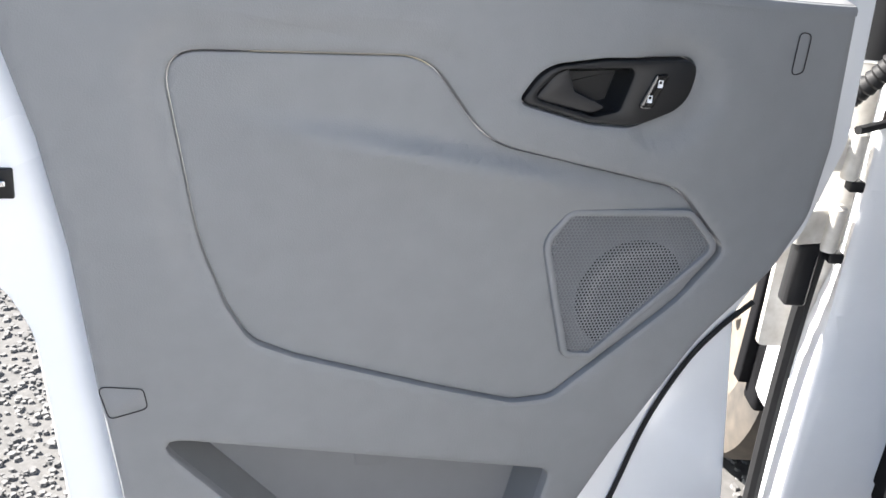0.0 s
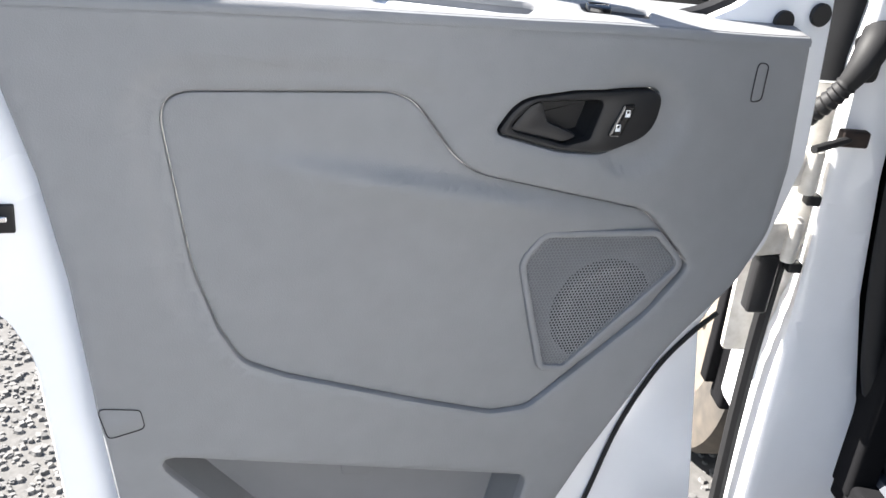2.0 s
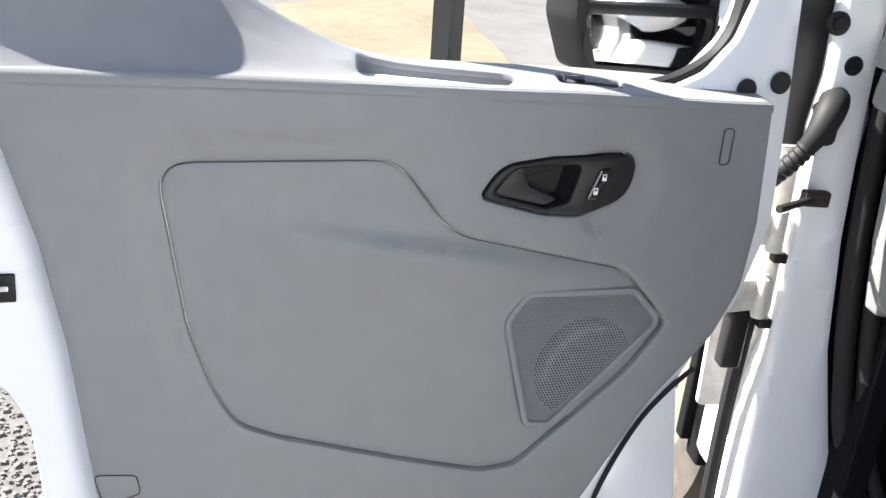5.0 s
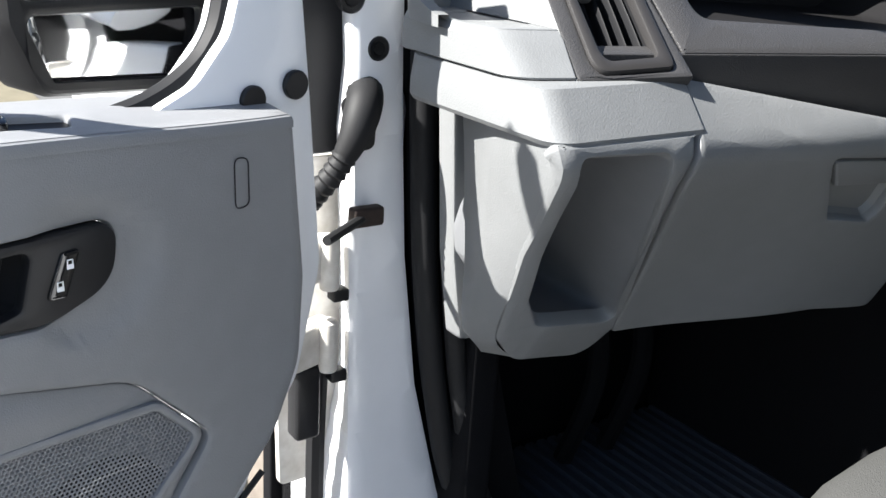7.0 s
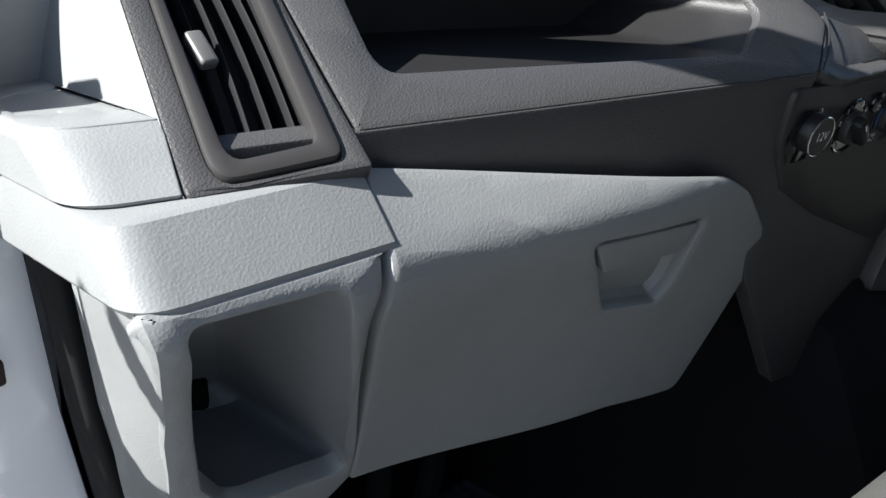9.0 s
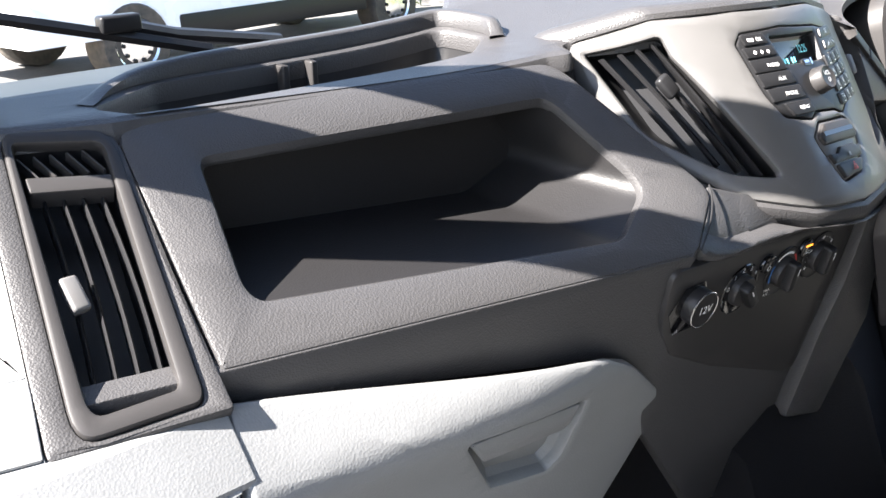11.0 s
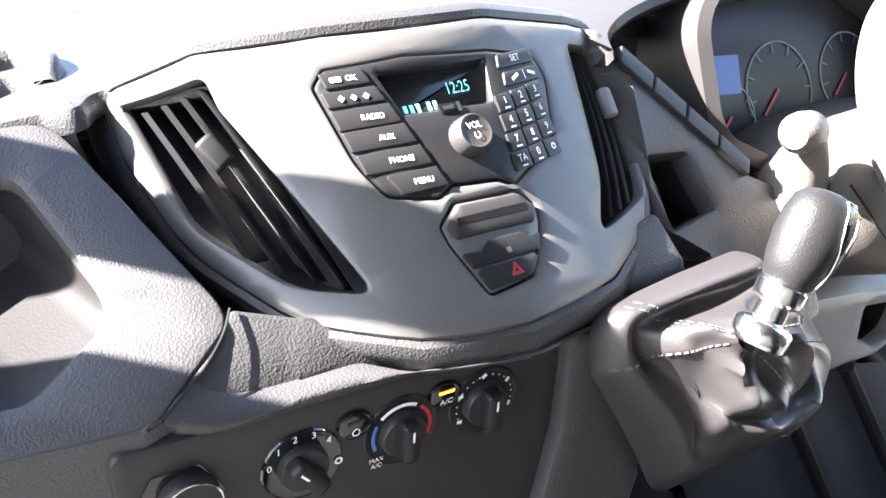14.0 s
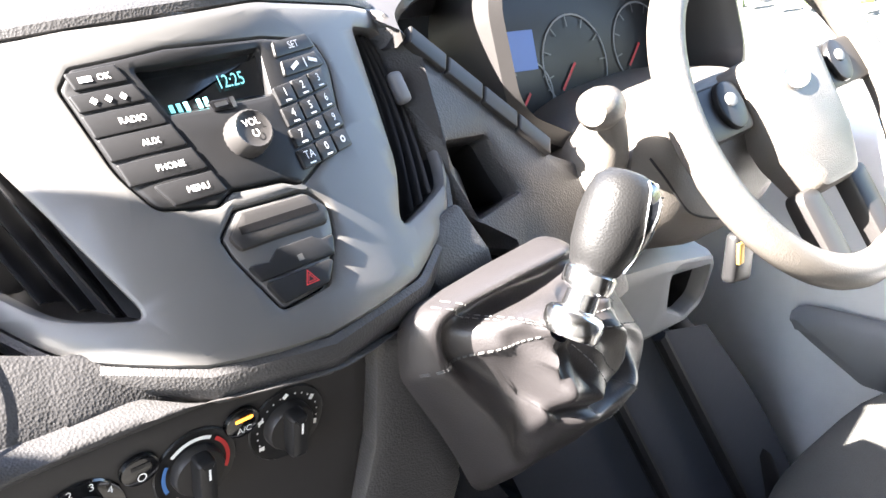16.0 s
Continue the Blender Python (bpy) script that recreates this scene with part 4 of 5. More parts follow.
bars("station_mark", [(1.511 + 0.005 * k, 1.6865, 0.0030, 0.0055, 0) for k in range(3)] + [(1.530, 1.6865, 0.0030, 0.0055, 0), (1.5350, 1.6865, 0.0030, 0.0055, 0)], SM, M_LCDON, radio, w=-0.0086)
knob = lathe("volume_knob", SM(1.5445, 1.660, 0.0), SM(1.5445, 1.660, 1.0) - SM(1.5445, 1.660, 0.0), [(0.0145, 0), (0.0143, 0.002), (0.0132, 0.012), (0.0118, 0.0135), (0.010, 0.0125), (0.0001, 0.0125)], M_DASHS, radio, "ribbed volume knob with silver flank", n=48, ribs=1, ribamp=0.0004)
KM = lambda u, v, w: SM(u, v, w + 0.0127)
writing("knob_text", "VOL", 0.006, KM, 1.5445, 1.6635, M_INK, knob)
arc_bar("power_mark", KM, (1.5445, 1.6575), 0.0016, 0.0024, 120, 420, M_INK, knob)
PAD_ROWS = [(1.7075, "OK"), (1.6955, ""), (1.6825, "RADIO"), (1.6690, "AUX"), (1.6545, "PHONE"), (1.6400, "MENU")]
for k, (v, word) in enumerate(PAD_ROWS):
    f = k / 5
    u0 = 1.457 + 0.012 * f ** 2 + (0.009 if k == 5 else 0.003 if k == 0 else 0)
    u1 = 1.489 + 0.026 * f
    h = 0.0050 if k < 2 else 0.0064
    bt = panel("radio_button", rounded([(u0 - 0.001, v + h), (u1 - 0.002, v + h + 0.001), (u1 + 0.002, v - h + 0.001), (u0 + (0.006 if k == 5 else 0.001), v - h)], 0.0015), SM, M_BLACK, radio, depth=0.003, r=0.0012, lift=0.0028)
    if word:
        writing("button_text", word, 0.0050, SM, (u0 + u1) / 2 + 0.004, v, M_INK, bt, -1, w=0.0033)
    if k < 2:
        bars("button_mark", [((u0 + u1) / 2 + d, v, 0.003, 0.003, 45 if k else 0) for d in (-0.008, 0.0 if k else -0.004, 0.008 if k else -0.0062)], SM, M_INK, bt, w=0.0033)
PAD_KEYS = ["1", "2", "3", "4", "5", "6", "7", "8", "9", "TA", "0", ""]
for k, word in enumerate(PAD_KEYS):
    row, col = divmod(k, 3)
    u = 1.586 + col * 0.0165 - row * 0.0015
    v = 1.6755 - row * 0.0125 + col * 0.0010
    bt = panel("radio_key", rounded([(u - 0.0077, v + 0.0055), (u + 0.0077, v + 0.0062), (u + 0.0074, v - 0.0052), (u - 0.0078, v - 0.0058)], 0.001), SM, M_BLACK, radio, depth=0.003, r=0.001, lift=0.0026)
    if word:
        writing("key_text", word, 0.0068, SM, u, v + 0.001, M_INK, bt, w=0.0031)
        bars("key_letters", [(u, v - 0.0038, 0.005, 0.0009, 0)], SM, M_INK, bt, w=0.0031)
    else:
        arc_bar("key_mark", SM, (u, v), 0.0012, 0.0022, 0, 360, M_INK, bt, w=0.0031)
for v, word in ((1.7015, "SET"), (1.6895, "")):
    bt = panel("radio_key", rounded([(1.595, v + 0.005), (1.628, v + 0.0045), (1.632, v - 0.005), (1.592, v - 0.0045)], 0.002), SM, M_BLACK, radio, depth=0.003, r=0.001, lift=0.0026)
    if word:
        writing("key_text", word, 0.0062, SM, 1.611, v, M_INK, bt, -2, w=0.0031)
    else:
        bars("key_letters", [(1.604, v, 0.008, 0.0024, 20), (1.614, v, 0.0008, 0.006, 0), (1.622, v, 0.008, 0.0024, -20)], SM, M_INK, bt, w=0.0031)

# disc slot and switch pod
pod = thing("switch_pod", (1.54, 0.81, 1.57), "charcoal disc slot with lock and hazard switches", "switch panel")
panel("pod_face", offset(CDO, 0.0012), SM, M_STACK, pod, depth=0.008, r=0.002, step=0.02, lift=-0.001)
CDS = rounded([(1.504, 1.6105), (1.518, 1.622), (1.566, 1.620), (1.577, 1.609), (1.572, 1.6005), (1.508, 1.6025)], 0.004)
panel("disc_surround", CDS, SM, M_DASHS, pod, depth=0.004, r=0.003, lift=0.003)
bars("disc_slot", [(1.540, 1.6115, 0.056, 0.0042, -1.5)], SM, M_GLOSS, pod, w=0.0034, label="narrow black disc slot")
lk = panel("lock_switch", rounded([(1.507, 1.594), (1.5215, 1.5925), (1.530, 1.598), (1.556, 1.5975), (1.562, 1.594), (1.572, 1.5945), (1.566, 1.5835), (1.512, 1.584)], 0.002), SM, M_BLACK, pod, depth=0.004, r=0.0015, lift=0.0025)
hz = panel("hazard_switch", rounded([(1.5125, 1.583), (1.5655, 1.5825), (1.553, 1.571), (1.5185, 1.5695)], 0.003), SM, M_BLACK, pod, depth=0.004, r=0.0015, lift=0.0025)
bars("lock_symbol", [(1.541, 1.589, 0.004, 0.0035, 0)], SM, M_STACK, lk, w=0.0030)
for r0, r1 in ((0.0058, 0.0046), (0.0034, 0.0024)):
    bm = bmesh.new()
    for k in range(3):
        a0, a1 = radians(90 + 120 * k), radians(210 + 120 * k)
        bm.faces.new([bm.verts.new(SM(1.541 + r * math.cos(a), 1.5765 + 0.9 * r * math.sin(a), 0.0031)) for r, a in ((r0, a0), (r0, a1), (r1, a1), (r1, a0))])
    finish("hazard_triangle", bm, M_RED, hz)

# ---- heater panel ----
heater = thing("heater_panel", (1.44, 0.82, 1.42), "black heater control panel with three knobs and a 12V socket", "heater controls")
HP = rounded([(1.262, 1.529, 0.012), (1.572, 1.517, 0.006), (1.588, 1.497, 0.01), (1.580, 1.40, 0.02), (1.572, 1.30, 0.02), (1.38, 1.38, 0.1), (1.295, 1.425, 0.03), (1.264, 1.47, 0.05)], 0.01)
panel("heater_fascia", HP, HM, M_DASHS, heater, depth=0.01, r=0.004, step=0.05, lift=0.0025)
HW = lambda u, v, w: HM(u, v, w + 0.003)
hn = (HM(1.4, 1.48, 1.0) - HM(1.4, 1.48, 0.0))
for k, (u, v) in enumerate(((1.381, 1.4775), (1.4535, 1.4780), (1.519, 1.4795))):
    bowl("knob_well", [(circle((u, v), 0.0285), 0.0), (circle((u, v), 0.0275), 0.0012), (circle((u, v), 0.0262), -0.002 + 0.0025), (circle((u, v), 0.018), 0.0004)], HW, M_GLOSS if k == 0 else M_BLACK, heater)
    kb = lathe("heater_knob", HW(u, v, 0.0), hn, [(0.0175, 0), (0.0172, 0.006), (0.016, 0.008), (0.0001, 0.008)], M_DASHS, heater, "black rotary heater knob", n=36)
    tilt = (40, 0, 0)[k]
    c, s = math.cos(radians(tilt)), math.sin(radians(tilt))
    grip = rounded([(u + x * c - y * s, v + x * s + y * c) for x, y in ((-0.0065, 0.0165), (0.0065, 0.0165), (0.0065, -0.0165), (-0.0065, -0.0165))], 0.004)
    panel("knob_grip", grip, HW, M_BLACK, kb, depth=0.012, r=0.004, lift=0.019)
    bars("pointer", [(u - 0.008 * s, v + 0.008 * c, 0.0016, 0.0085, tilt)], HW, M_INK, kb, w=0.0196)
for k, word in enumerate("01234"):
    a = radians(165 - 32 * k)
    writing("dial_number", word, 0.0075, HW, 1.381 + 0.0235 * math.cos(a), 1.4775 + 0.0235 * math.sin(a), M_INK, heater, w=0.0016)
arc_bar("fan_mark", HW, (1.4065, 1.4715), 0.0014, 0.0030, 0, 360, M_INK, heater, w=0.0016)
arc_bar("cold_band", HW, (1.4535, 1.478), 0.0205, 0.0232, 205, 150, M_BLUE, heater, w=0.0016)
arc_bar("mid_band", HW, (1.4535, 1.478), 0.0205, 0.0232, 135, 60, M_INK, heater, w=0.0016)
arc_bar("hot_band", HW, (1.4535, 1.478), 0.0205, 0.0232, 50, -25, M_RED, heater, w=0.0016)
writing("dial_text", "MAX\nA/C", 0.0052, HW, 1.4345, 1.4575, M_INK, heater, w=0.0016)
for k in range(19):
    a = radians(215 - 14 * k)
    arc_bar("dial_dot", HW, (1.519 + 0.0225 * math.cos(a), 1.4795 + 0.0225 * math.sin(a)), 0.0001, 0.0007, 0, 360, M_INK, heater, w=0.0016, n=6)
for k in range(5):
    a = radians(210 - 58 * k)
    bars("airflow_mark", [(1.519 + 0.0225 * math.cos(a), 1.4795 + 0.0225 * math.sin(a), 0.004, 0.003, 20 * k)], HW, M_INK, heater, w=0.0017)
for u, v, lit in ((1.418, 1.497, 0), (1.486, 1.4975, 1)):
    b = panel("heater_button", circle((u, v), 0.0125, 20, 0.85), HW, M_GLOSS, heater, depth=0.004, r=0.002, lift=0.004)
    bars("button_lamp", [(u, v + 0.004, 0.012, 0.0024, 0)], HW, M_AMBER if lit else M_DASHS, b, w=0.0046)
    if lit:
        writing("button_text", "A/C", 0.0062, HW, u, v - 0.004, M_INK, b, w=0.0046)
    else:
        arc_bar("button_mark", HW, (u, v - 0.004), 0.0022, 0.0030, 0, 360, M_INK, b, w=0.0046)
# 12V socket
bowl("socket_well", [(circle((1.300, 1.480), 0.030, 6), 0.0005), (circle((1.300, 1.480), 0.028, 6), 0.001)], HW, M_GLOSS, heater)
cap = lathe("socket_cap", HW(1.306, 1.484, 0.0), hn, [(0.0195, 0), (0.0195, 0.012), (0.0185, 0.0135), (0.0001, 0.0135)], M_BLACK, heater, "black 12V socket cap")
tube("cap_ring", [HW(1.306 + 0.0188 * math.cos(a), 1.484 + 0.0188 * math.sin(a), 0.0132) for a in [2 * math.pi * j / 40 for j in range(40)]], 0.0008, M_CHROME, cap, n=6, closed=True)
writing("cap_text", "12V", 0.0125, HW, 1.307, 1.484, M_INK, cap, w=0.0139)

# ---- right of the stack: pocket, cluster, wheel ----
def right_y(x, z):
    return 0.80 + 0.55 * (z - 1.53) + 0.2 * (x - 1.62) + 0.055 * smooth01((1.732 - x) / 0.03) 


RM = surf_map(right_y)
RP = rounded([(1.700, 1.712), (1.728, 1.705), (1.752, 1.672), (1.792, 1.638), (1.808, 1.612), (1.850, 1.566), (1.885, 1.548), (1.905, 1.50), (1.88, 1.44), (1.80, 1.44), (1.77, 1.515), (1.66, 1.530)], 0.008)
PKT = rounded([(1.732, 1.606, 0.004), (1.782, 1.598, 0.006), (1.786, 1.572, 0.02), (1.793, 1.551, 0.003), (1.731, 1.549, 0.003), (1.727, 1.585, 0.02)], 0.006)
panel("right_dash", RP, RM, M_DASH, dash, holes=[PKT], depth=0.02, r=0.004, step=0.05, hole_r=0.004)
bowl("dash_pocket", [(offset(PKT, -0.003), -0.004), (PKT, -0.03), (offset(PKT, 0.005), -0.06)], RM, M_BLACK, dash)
for k in range(4):
    a, b = k / 4, (k + 0.96) / 4
    p0, p1 = Vector((1.735, 1.678)), Vector((1.848, 1.562))
    q = [p0.lerp(p1, a), p0.lerp(p1, b)]
    n2 = Vector((0.010, 0.011))
    panel("blank_switch", rounded([q[0], q[1], q[1] + n2, q[0] + n2], 0.002), RM, M_DASHS, dash, depth=0.008, r=0.002, lift=0.005)

cluster = thing("instrument_cluster", (2.0, 0.97, 1.53), "instrument cluster with a blue display behind a clear lens", "instrument cluster")
CLM = surf_map(lambda x, z: 0.972 + 0.25 * (z - 1.60))
CLO = rounded([(1.868, 1.575, 0.02), (1.872, 1.655, 0.03), (1.92, 1.695, 0.04), (2.10, 1.695, 0.04), (2.19, 1.64, 0.04), (2.19, 1.545, 0.03), (1.93, 1.540, 0.03)], 0.02)
panel("cluster_face", CLO, CLM, M_BLACK, cluster, depth=0.01, r=0.002)
bars("blue_display", [(1.943, 1.627, 0.044, 0.038, -6)], CLM, glow("blue_lcd", (0.04, 0.10, 0.34), 0.015), cluster, w=0.002, label="blue trip display")
for cx, cz, r in ((1.945, 1.585, 0.033), (2.02, 1.60, 0.05), (2.13, 1.60, 0.045)):
    arc_bar("dial_ring", CLM, (cx, cz), r - 0.002, r, 0, 360, M_DGREY, cluster, w=0.0015, n=32)
    bars("dial_needle", [(cx - r * 0.3, cz - r * 0.2, r * 0.7, 0.003, 40)], CLM, M_RED, cluster, w=0.002)
    for k in range(9):
        a = radians(220 - 32 * k)
        bars("dial_tick", [(cx + r * 0.85 * math.cos(a), cz + r * 0.85 * math.sin(a), r * 0.2, 0.0016, math.degrees(a))], CLM, M_STACK, cluster, w=0.0018)
loft("cluster_hood", [[CLM(u, v, 0.0) for u, v in CLO], [CLM(u, v, 0.06) + Vector((0, 0, 0.012)) for u, v in offset(CLO, -0.010)], [CLM(u, v, 0.075) + Vector((0, 0, 0.015)) for u, v in offset(CLO, -0.018)], [CLM(u, v, 0.07) + Vector((0, 0, 0.012)) for u, v in offset(CLO, -0.030)], [CLM(u, v, 0.0) for u, v in offset(CLO, -0.040)]], M_DASHS, cluster, "dark hood round the dials", cap=False)

brow = spline([(1.722, 0.90, 1.690), (1.745, 0.93, 1.700), (1.79, 0.95, 1.712), (1.86, 0.955, 1.722), (2.0, 0.95, 1.728), (2.14, 0.955, 1.715), (2.24, 0.98, 1.66)], 6)
loft("cluster_brow", [[p + Vector((0, dy, dz)) for p in brow] for dy, dz in ((0.05, -0.020), (0.0, -0.012), (-0.008, -0.006), (-0.006, 0.002), (0.02, 0.008), (0.25, 0.03))], M_DASHS, cluster, "dark brow over the instruments", cap=False, closed=False, smooth=60)

WC, WR = Vector((2.086, 0.762, 1.566)), 0.166
WA = radians(58)          # the rim's plane leans back from upright
wx, wy = Vector((1, 0, 0)), Vector((0, math.cos(WA), math.sin(WA)))
wn_ = wx.cross(wy)
wheel = thing("steering_wheel", (2.086, 0.80, 1.45), "grained steering wheel with a padded hub, sunlight put into its colour", "steering wheel")


def WM(u, v, w=0.0):
    return WC + wx * u + wy * v + wn_ * w


tube("wheel_rim", [WM(WR * math.cos(a), WR * math.sin(a)) for a in [2 * math.pi * j / 72 for j in range(72)]], 0.0165, M_WHEEL, wheel, "thick dark rim", n=14, closed=True)
hub = panel("hub_pad", rounded([(-0.075, 0.055, 0.02), (0.075, 0.055, 0.02), (0.06, -0.04, 0.03), (0.035, -0.085, 0.02), (-0.035, -0.085, 0.02), (-0.06, -0.04, 0.03)], 0.02), WM, M_WHEEL, wheel, depth=0.04, r=0.014, lift=0.012, label="padded hub with an oval emblem")
panel("emblem", circle((0, 0.022), 0.022, 28, 0.55), WM, M_CHROME, hub, depth=0.004, r=0.0015, lift=0.015, label="plain oval emblem")
for u, v, w_, h_ in ((-0.115, 0.02, 0.09, 0.05), (0.115, 0.02, 0.09, 0.05), (-0.045, -0.12, 0.035, 0.09), (0.045, -0.12, 0.035, 0.09)):
    panel("spoke", rounded([(u - w_ / 2, v + h_ / 2), (u + w_ / 2, v + h_ / 2), (u + w_ / 2, v - h_ / 2), (u - w_ / 2, v - h_ / 2)], 0.012), WM, M_DASHS, wheel, depth=0.02, r=0.006)
for u in (-0.1, 0.1):
    sp = panel("thumb_switch", circle((u, 0.022), 0.018, 24, 1.25), WM, M_BLACK, wheel, depth=0.006, r=0.002, lift=0.006)
    panel("switch_key", circle((u, 0.026), 0.008, 16, 0.8), WM, M_DGREY, sp, depth=0.003, r=0.001, lift=0.008)
column = loft("column_shroud", [[Vector((cx, y, cz)) + Vector((math.copysign(abs(math.cos(a)) ** 0.75, math.cos(a)) * rx, 0.12 * math.sin(a) * rz, math.copysign(abs(math.sin(a)) ** 0.75, math.sin(a)) * rz)) for a in [2 * math.pi * j / 32 for j in range(32)]] for y, cx, cz, rx, rz in ((0.775, 2.00, 1.535, 0.075, 0.045), (0.785, 2.00, 1.533, 0.10, 0.06), (0.80, 2.005, 1.530, 0.125, 0.070), (0.86, 2.03, 1.515, 0.155, 0.078), (0.98, 2.06, 1.49, 0.17, 0.085), (1.10, 2.08, 1.47, 0.17, 0.085))], M_WHEEL, wheel, "steering column shroud")
tube("shroud_seam", spline([(1.893, 0.790, 1.560), (1.900, 0.778, 1.540), (1.925, 0.772, 1.505), (1.97, 0.772, 1.485)], 6), 0.0012, M_RUBBER, column, n=5)
# stalk takes the lightened wheel vinyl so that it looks sunlit
stalk = thing("column_stalk", (1.87, 0.82, 1.55), "column stalk with a rounded tip, sunlight put into its grey", "stalk")
tube("stalk_arm", spline([(1.895, 0.83, 1.55), (1.872, 0.81, 1.562), (1.855, 0.80, 1.595), (1.845, 0.798, 1.612)], 6), lambda t: 0.010 + 0.004 * t, M_WHEEL, stalk, n=12)
lathe("stalk_tip", (1.857, 0.802, 1.613), (-1, -0.25, 0.1), [(0.012, 0), (0.0165, 0.006), (0.0175, 0.02), (0.0165, 0.03), (0.012, 0.036), (0.0001, 0.037)], M_WHEEL, stalk, n=20)

# ---- gear lever ----
gear = thing("gear_lever", (1.67, 0.75, 1.42), "gear lever with black knob, bright collar and leather gaiter", "gear lever")
G0, G1 = Vector((1.675, 0.700, 1.515)), Vector((1.728, 0.690, 1.605))
gax = (G1 - G0).normalized()
BASE = rounded([(1.600, 1.530), (1.745, 1.540), (1.795, 1.500), (1.832, 1.42), (1.822, 1.365), (1.735, 1.345), (1.663, 1.352), (1.640, 1.41), (1.600, 1.485)], 0.03, 6)
GOUT = Vector((0.0, -0.96, 0.28))


def gaiter_point(f, s):
    """A point of the gaiter: f round the base, s from the base (0) to the collar (1)."""
    k = f * len(BASE)
    i0, fr = int(k) % len(BASE), k - int(k)
    u = BASE[i0][0] * (1 - fr) + BASE[(i0 + 1) % len(BASE)][0] * fr
    v = BASE[i0][1] * (1 - fr) + BASE[(i0 + 1) % len(BASE)][1] * fr
    p0 = Vector((u, 0.783 + 0.05 * (1.5 - v), v))
    a = math.atan2(v - 1.45, u - 1.70)
    wtl = 0.5 + 0.5 * math.cos(a - radians(125))
    q = p0.lerp(G0 + (p0 - G0).normalized() * 0.013, s)
    roll = (0.008 + 0.022 * wtl) * math.exp(-((s - 0.14) / 0.12) ** 2)
    dip = -0.022 * wtl * math.exp(-((s - 0.5) / 0.16) ** 2)
    belly = 0.046 * (1 - wtl) * math.sin(math.pi * min(1.0, s * 1.05))
    fold = (0.008 * math.sin(3 * a + 9 * s + 1.2) + 0.004 * math.sin(8 * a - 13 * s)) * math.sin(math.pi * s) ** 0.7
    crease = -0.020 * (1 - wtl) * math.exp(-((s - 0.55 - 0.06 * math.sin(2 * a)) / 0.05) ** 2) * smooth01((math.cos(a + 1.2) + 0.2) / 0.6)
    return q + GOUT * (smooth01(s * 4) * (roll + dip + belly + fold + crease)) + (p0 - G0).normalized() * 0.012 * math.exp(-((s - 0.10) / 0.1) ** 2)


panel("dash_cheek", rounded([(1.580, 1.520), (1.612, 1.512), (1.640, 1.44), (1.665, 1.36), (1.640, 1.22), (1.562, 1.24), (1.570, 1.36), (1.582, 1.43)], 0.01), surf_map(lambda x, z: 0.789 - 0.14 * (x - 1.58) + 0.22 * (1.5 - z)), M_DASH, dash, depth=0.022, r=0.006, step=0.04, label="grained dash beside the gear lever")
loft("gaiter", [[gaiter_point(j / 96, t / 40) for j in range(96)] for t in range(41)], M_LEATHER, gear, "folded black leather gaiter", cap=False, smooth=80)
for f0 in (0.10, 0.36, 0.60, 0.93):
    for df in (-0.006, 0.006):
        for k in range(20):
            s0 = 0.12 + k * 0.042
            tube("stitch", [gaiter_point(f0 + df, s0) + GOUT * 0.0008, gaiter_point(f0 + df, s0 + 0.026) + GOUT * 0.0008], 0.0005, M_STITCH, gear, n=4)
lathe("collar", G0 - gax * 0.004, gax, [(0.019, 0), (0.0205, 0.002), (0.0205, 0.014), (0.018, 0.017), (0.012, 0.019), (0.0115, 0.030), (0.017, 0.033), (0.018, 0.036), (0.018, 0.044), (0.014, 0.048)], M_CHROME, gear, "polished metal collar", n=36)
gs = gax.cross(Vector((0, 1, 0))).normalized()
go = gax.cross(gs)
rings = []
for h, ra, rb, sh in ((0.040, 0.014, 0.014, 0), (0.044, 0.019, 0.019, 0), (0.060, 0.025, 0.024, 0.001), (0.080, 0.030, 0.027, 0.003), (0.098, 0.031, 0.027, 0.004), (0.112, 0.028, 0.024, 0.004), (0.120, 0.020, 0.017, 0.004), (0.1225, 0.008, 0.008, 0.004)):
    h, ra, rb = 0.040 + (h - 0.040) * 0.86, ra * 0.9, rb * 0.9
    rings.append([G0 + gax * h + gs * (-sh + ra * math.cos(a)) + go * rb * math.sin(a) for a in [2 * math.pi * j / 28 for j in range(28)]])
loft("knob", rings, M_KNOB, gear, "black leather gear knob")
KPROF = ((0.046, 0.020, 0.020, 0), (0.060, 0.0255, 0.0245, 0.001), (0.080, 0.0305, 0.0275, 0.003), (0.098, 0.0315, 0.0275, 0.004), (0.112, 0.0285, 0.0245, 0.004), (0.119, 0.0205, 0.0175, 0.004))
KPROF = tuple((0.040 + (h - 0.040) * 0.86, ra * 0.9, rb * 0.9, sh) for h, ra, rb, sh in KPROF)
face_dir = Vector((0.70, -0.70, 0.1))
fa = math.atan2(face_dir.dot(go), face_dir.dot(gs))


def knob_point(a, h, grow=0.0):
    h = max(KPROF[0][0], min(KPROF[-1][0], h))
    for lo, hi in zip(KPROF, KPROF[1:]):
        if h <= hi[0] + 1e-9:
            f = (h - lo[0]) / (hi[0] - lo[0])
            ra, rb, sh = [lo[k] + (hi[k] - lo[k]) * f for k in (1, 2, 3)]
            break
    return G0 + gax * h + gs * (-sh + (ra + grow) * math.cos(a)) + go * (rb + grow) * math.sin(a)


def half_width(h):
    return 0.30 + 0.62 * smooth01((h - 0.046) / 0.05)


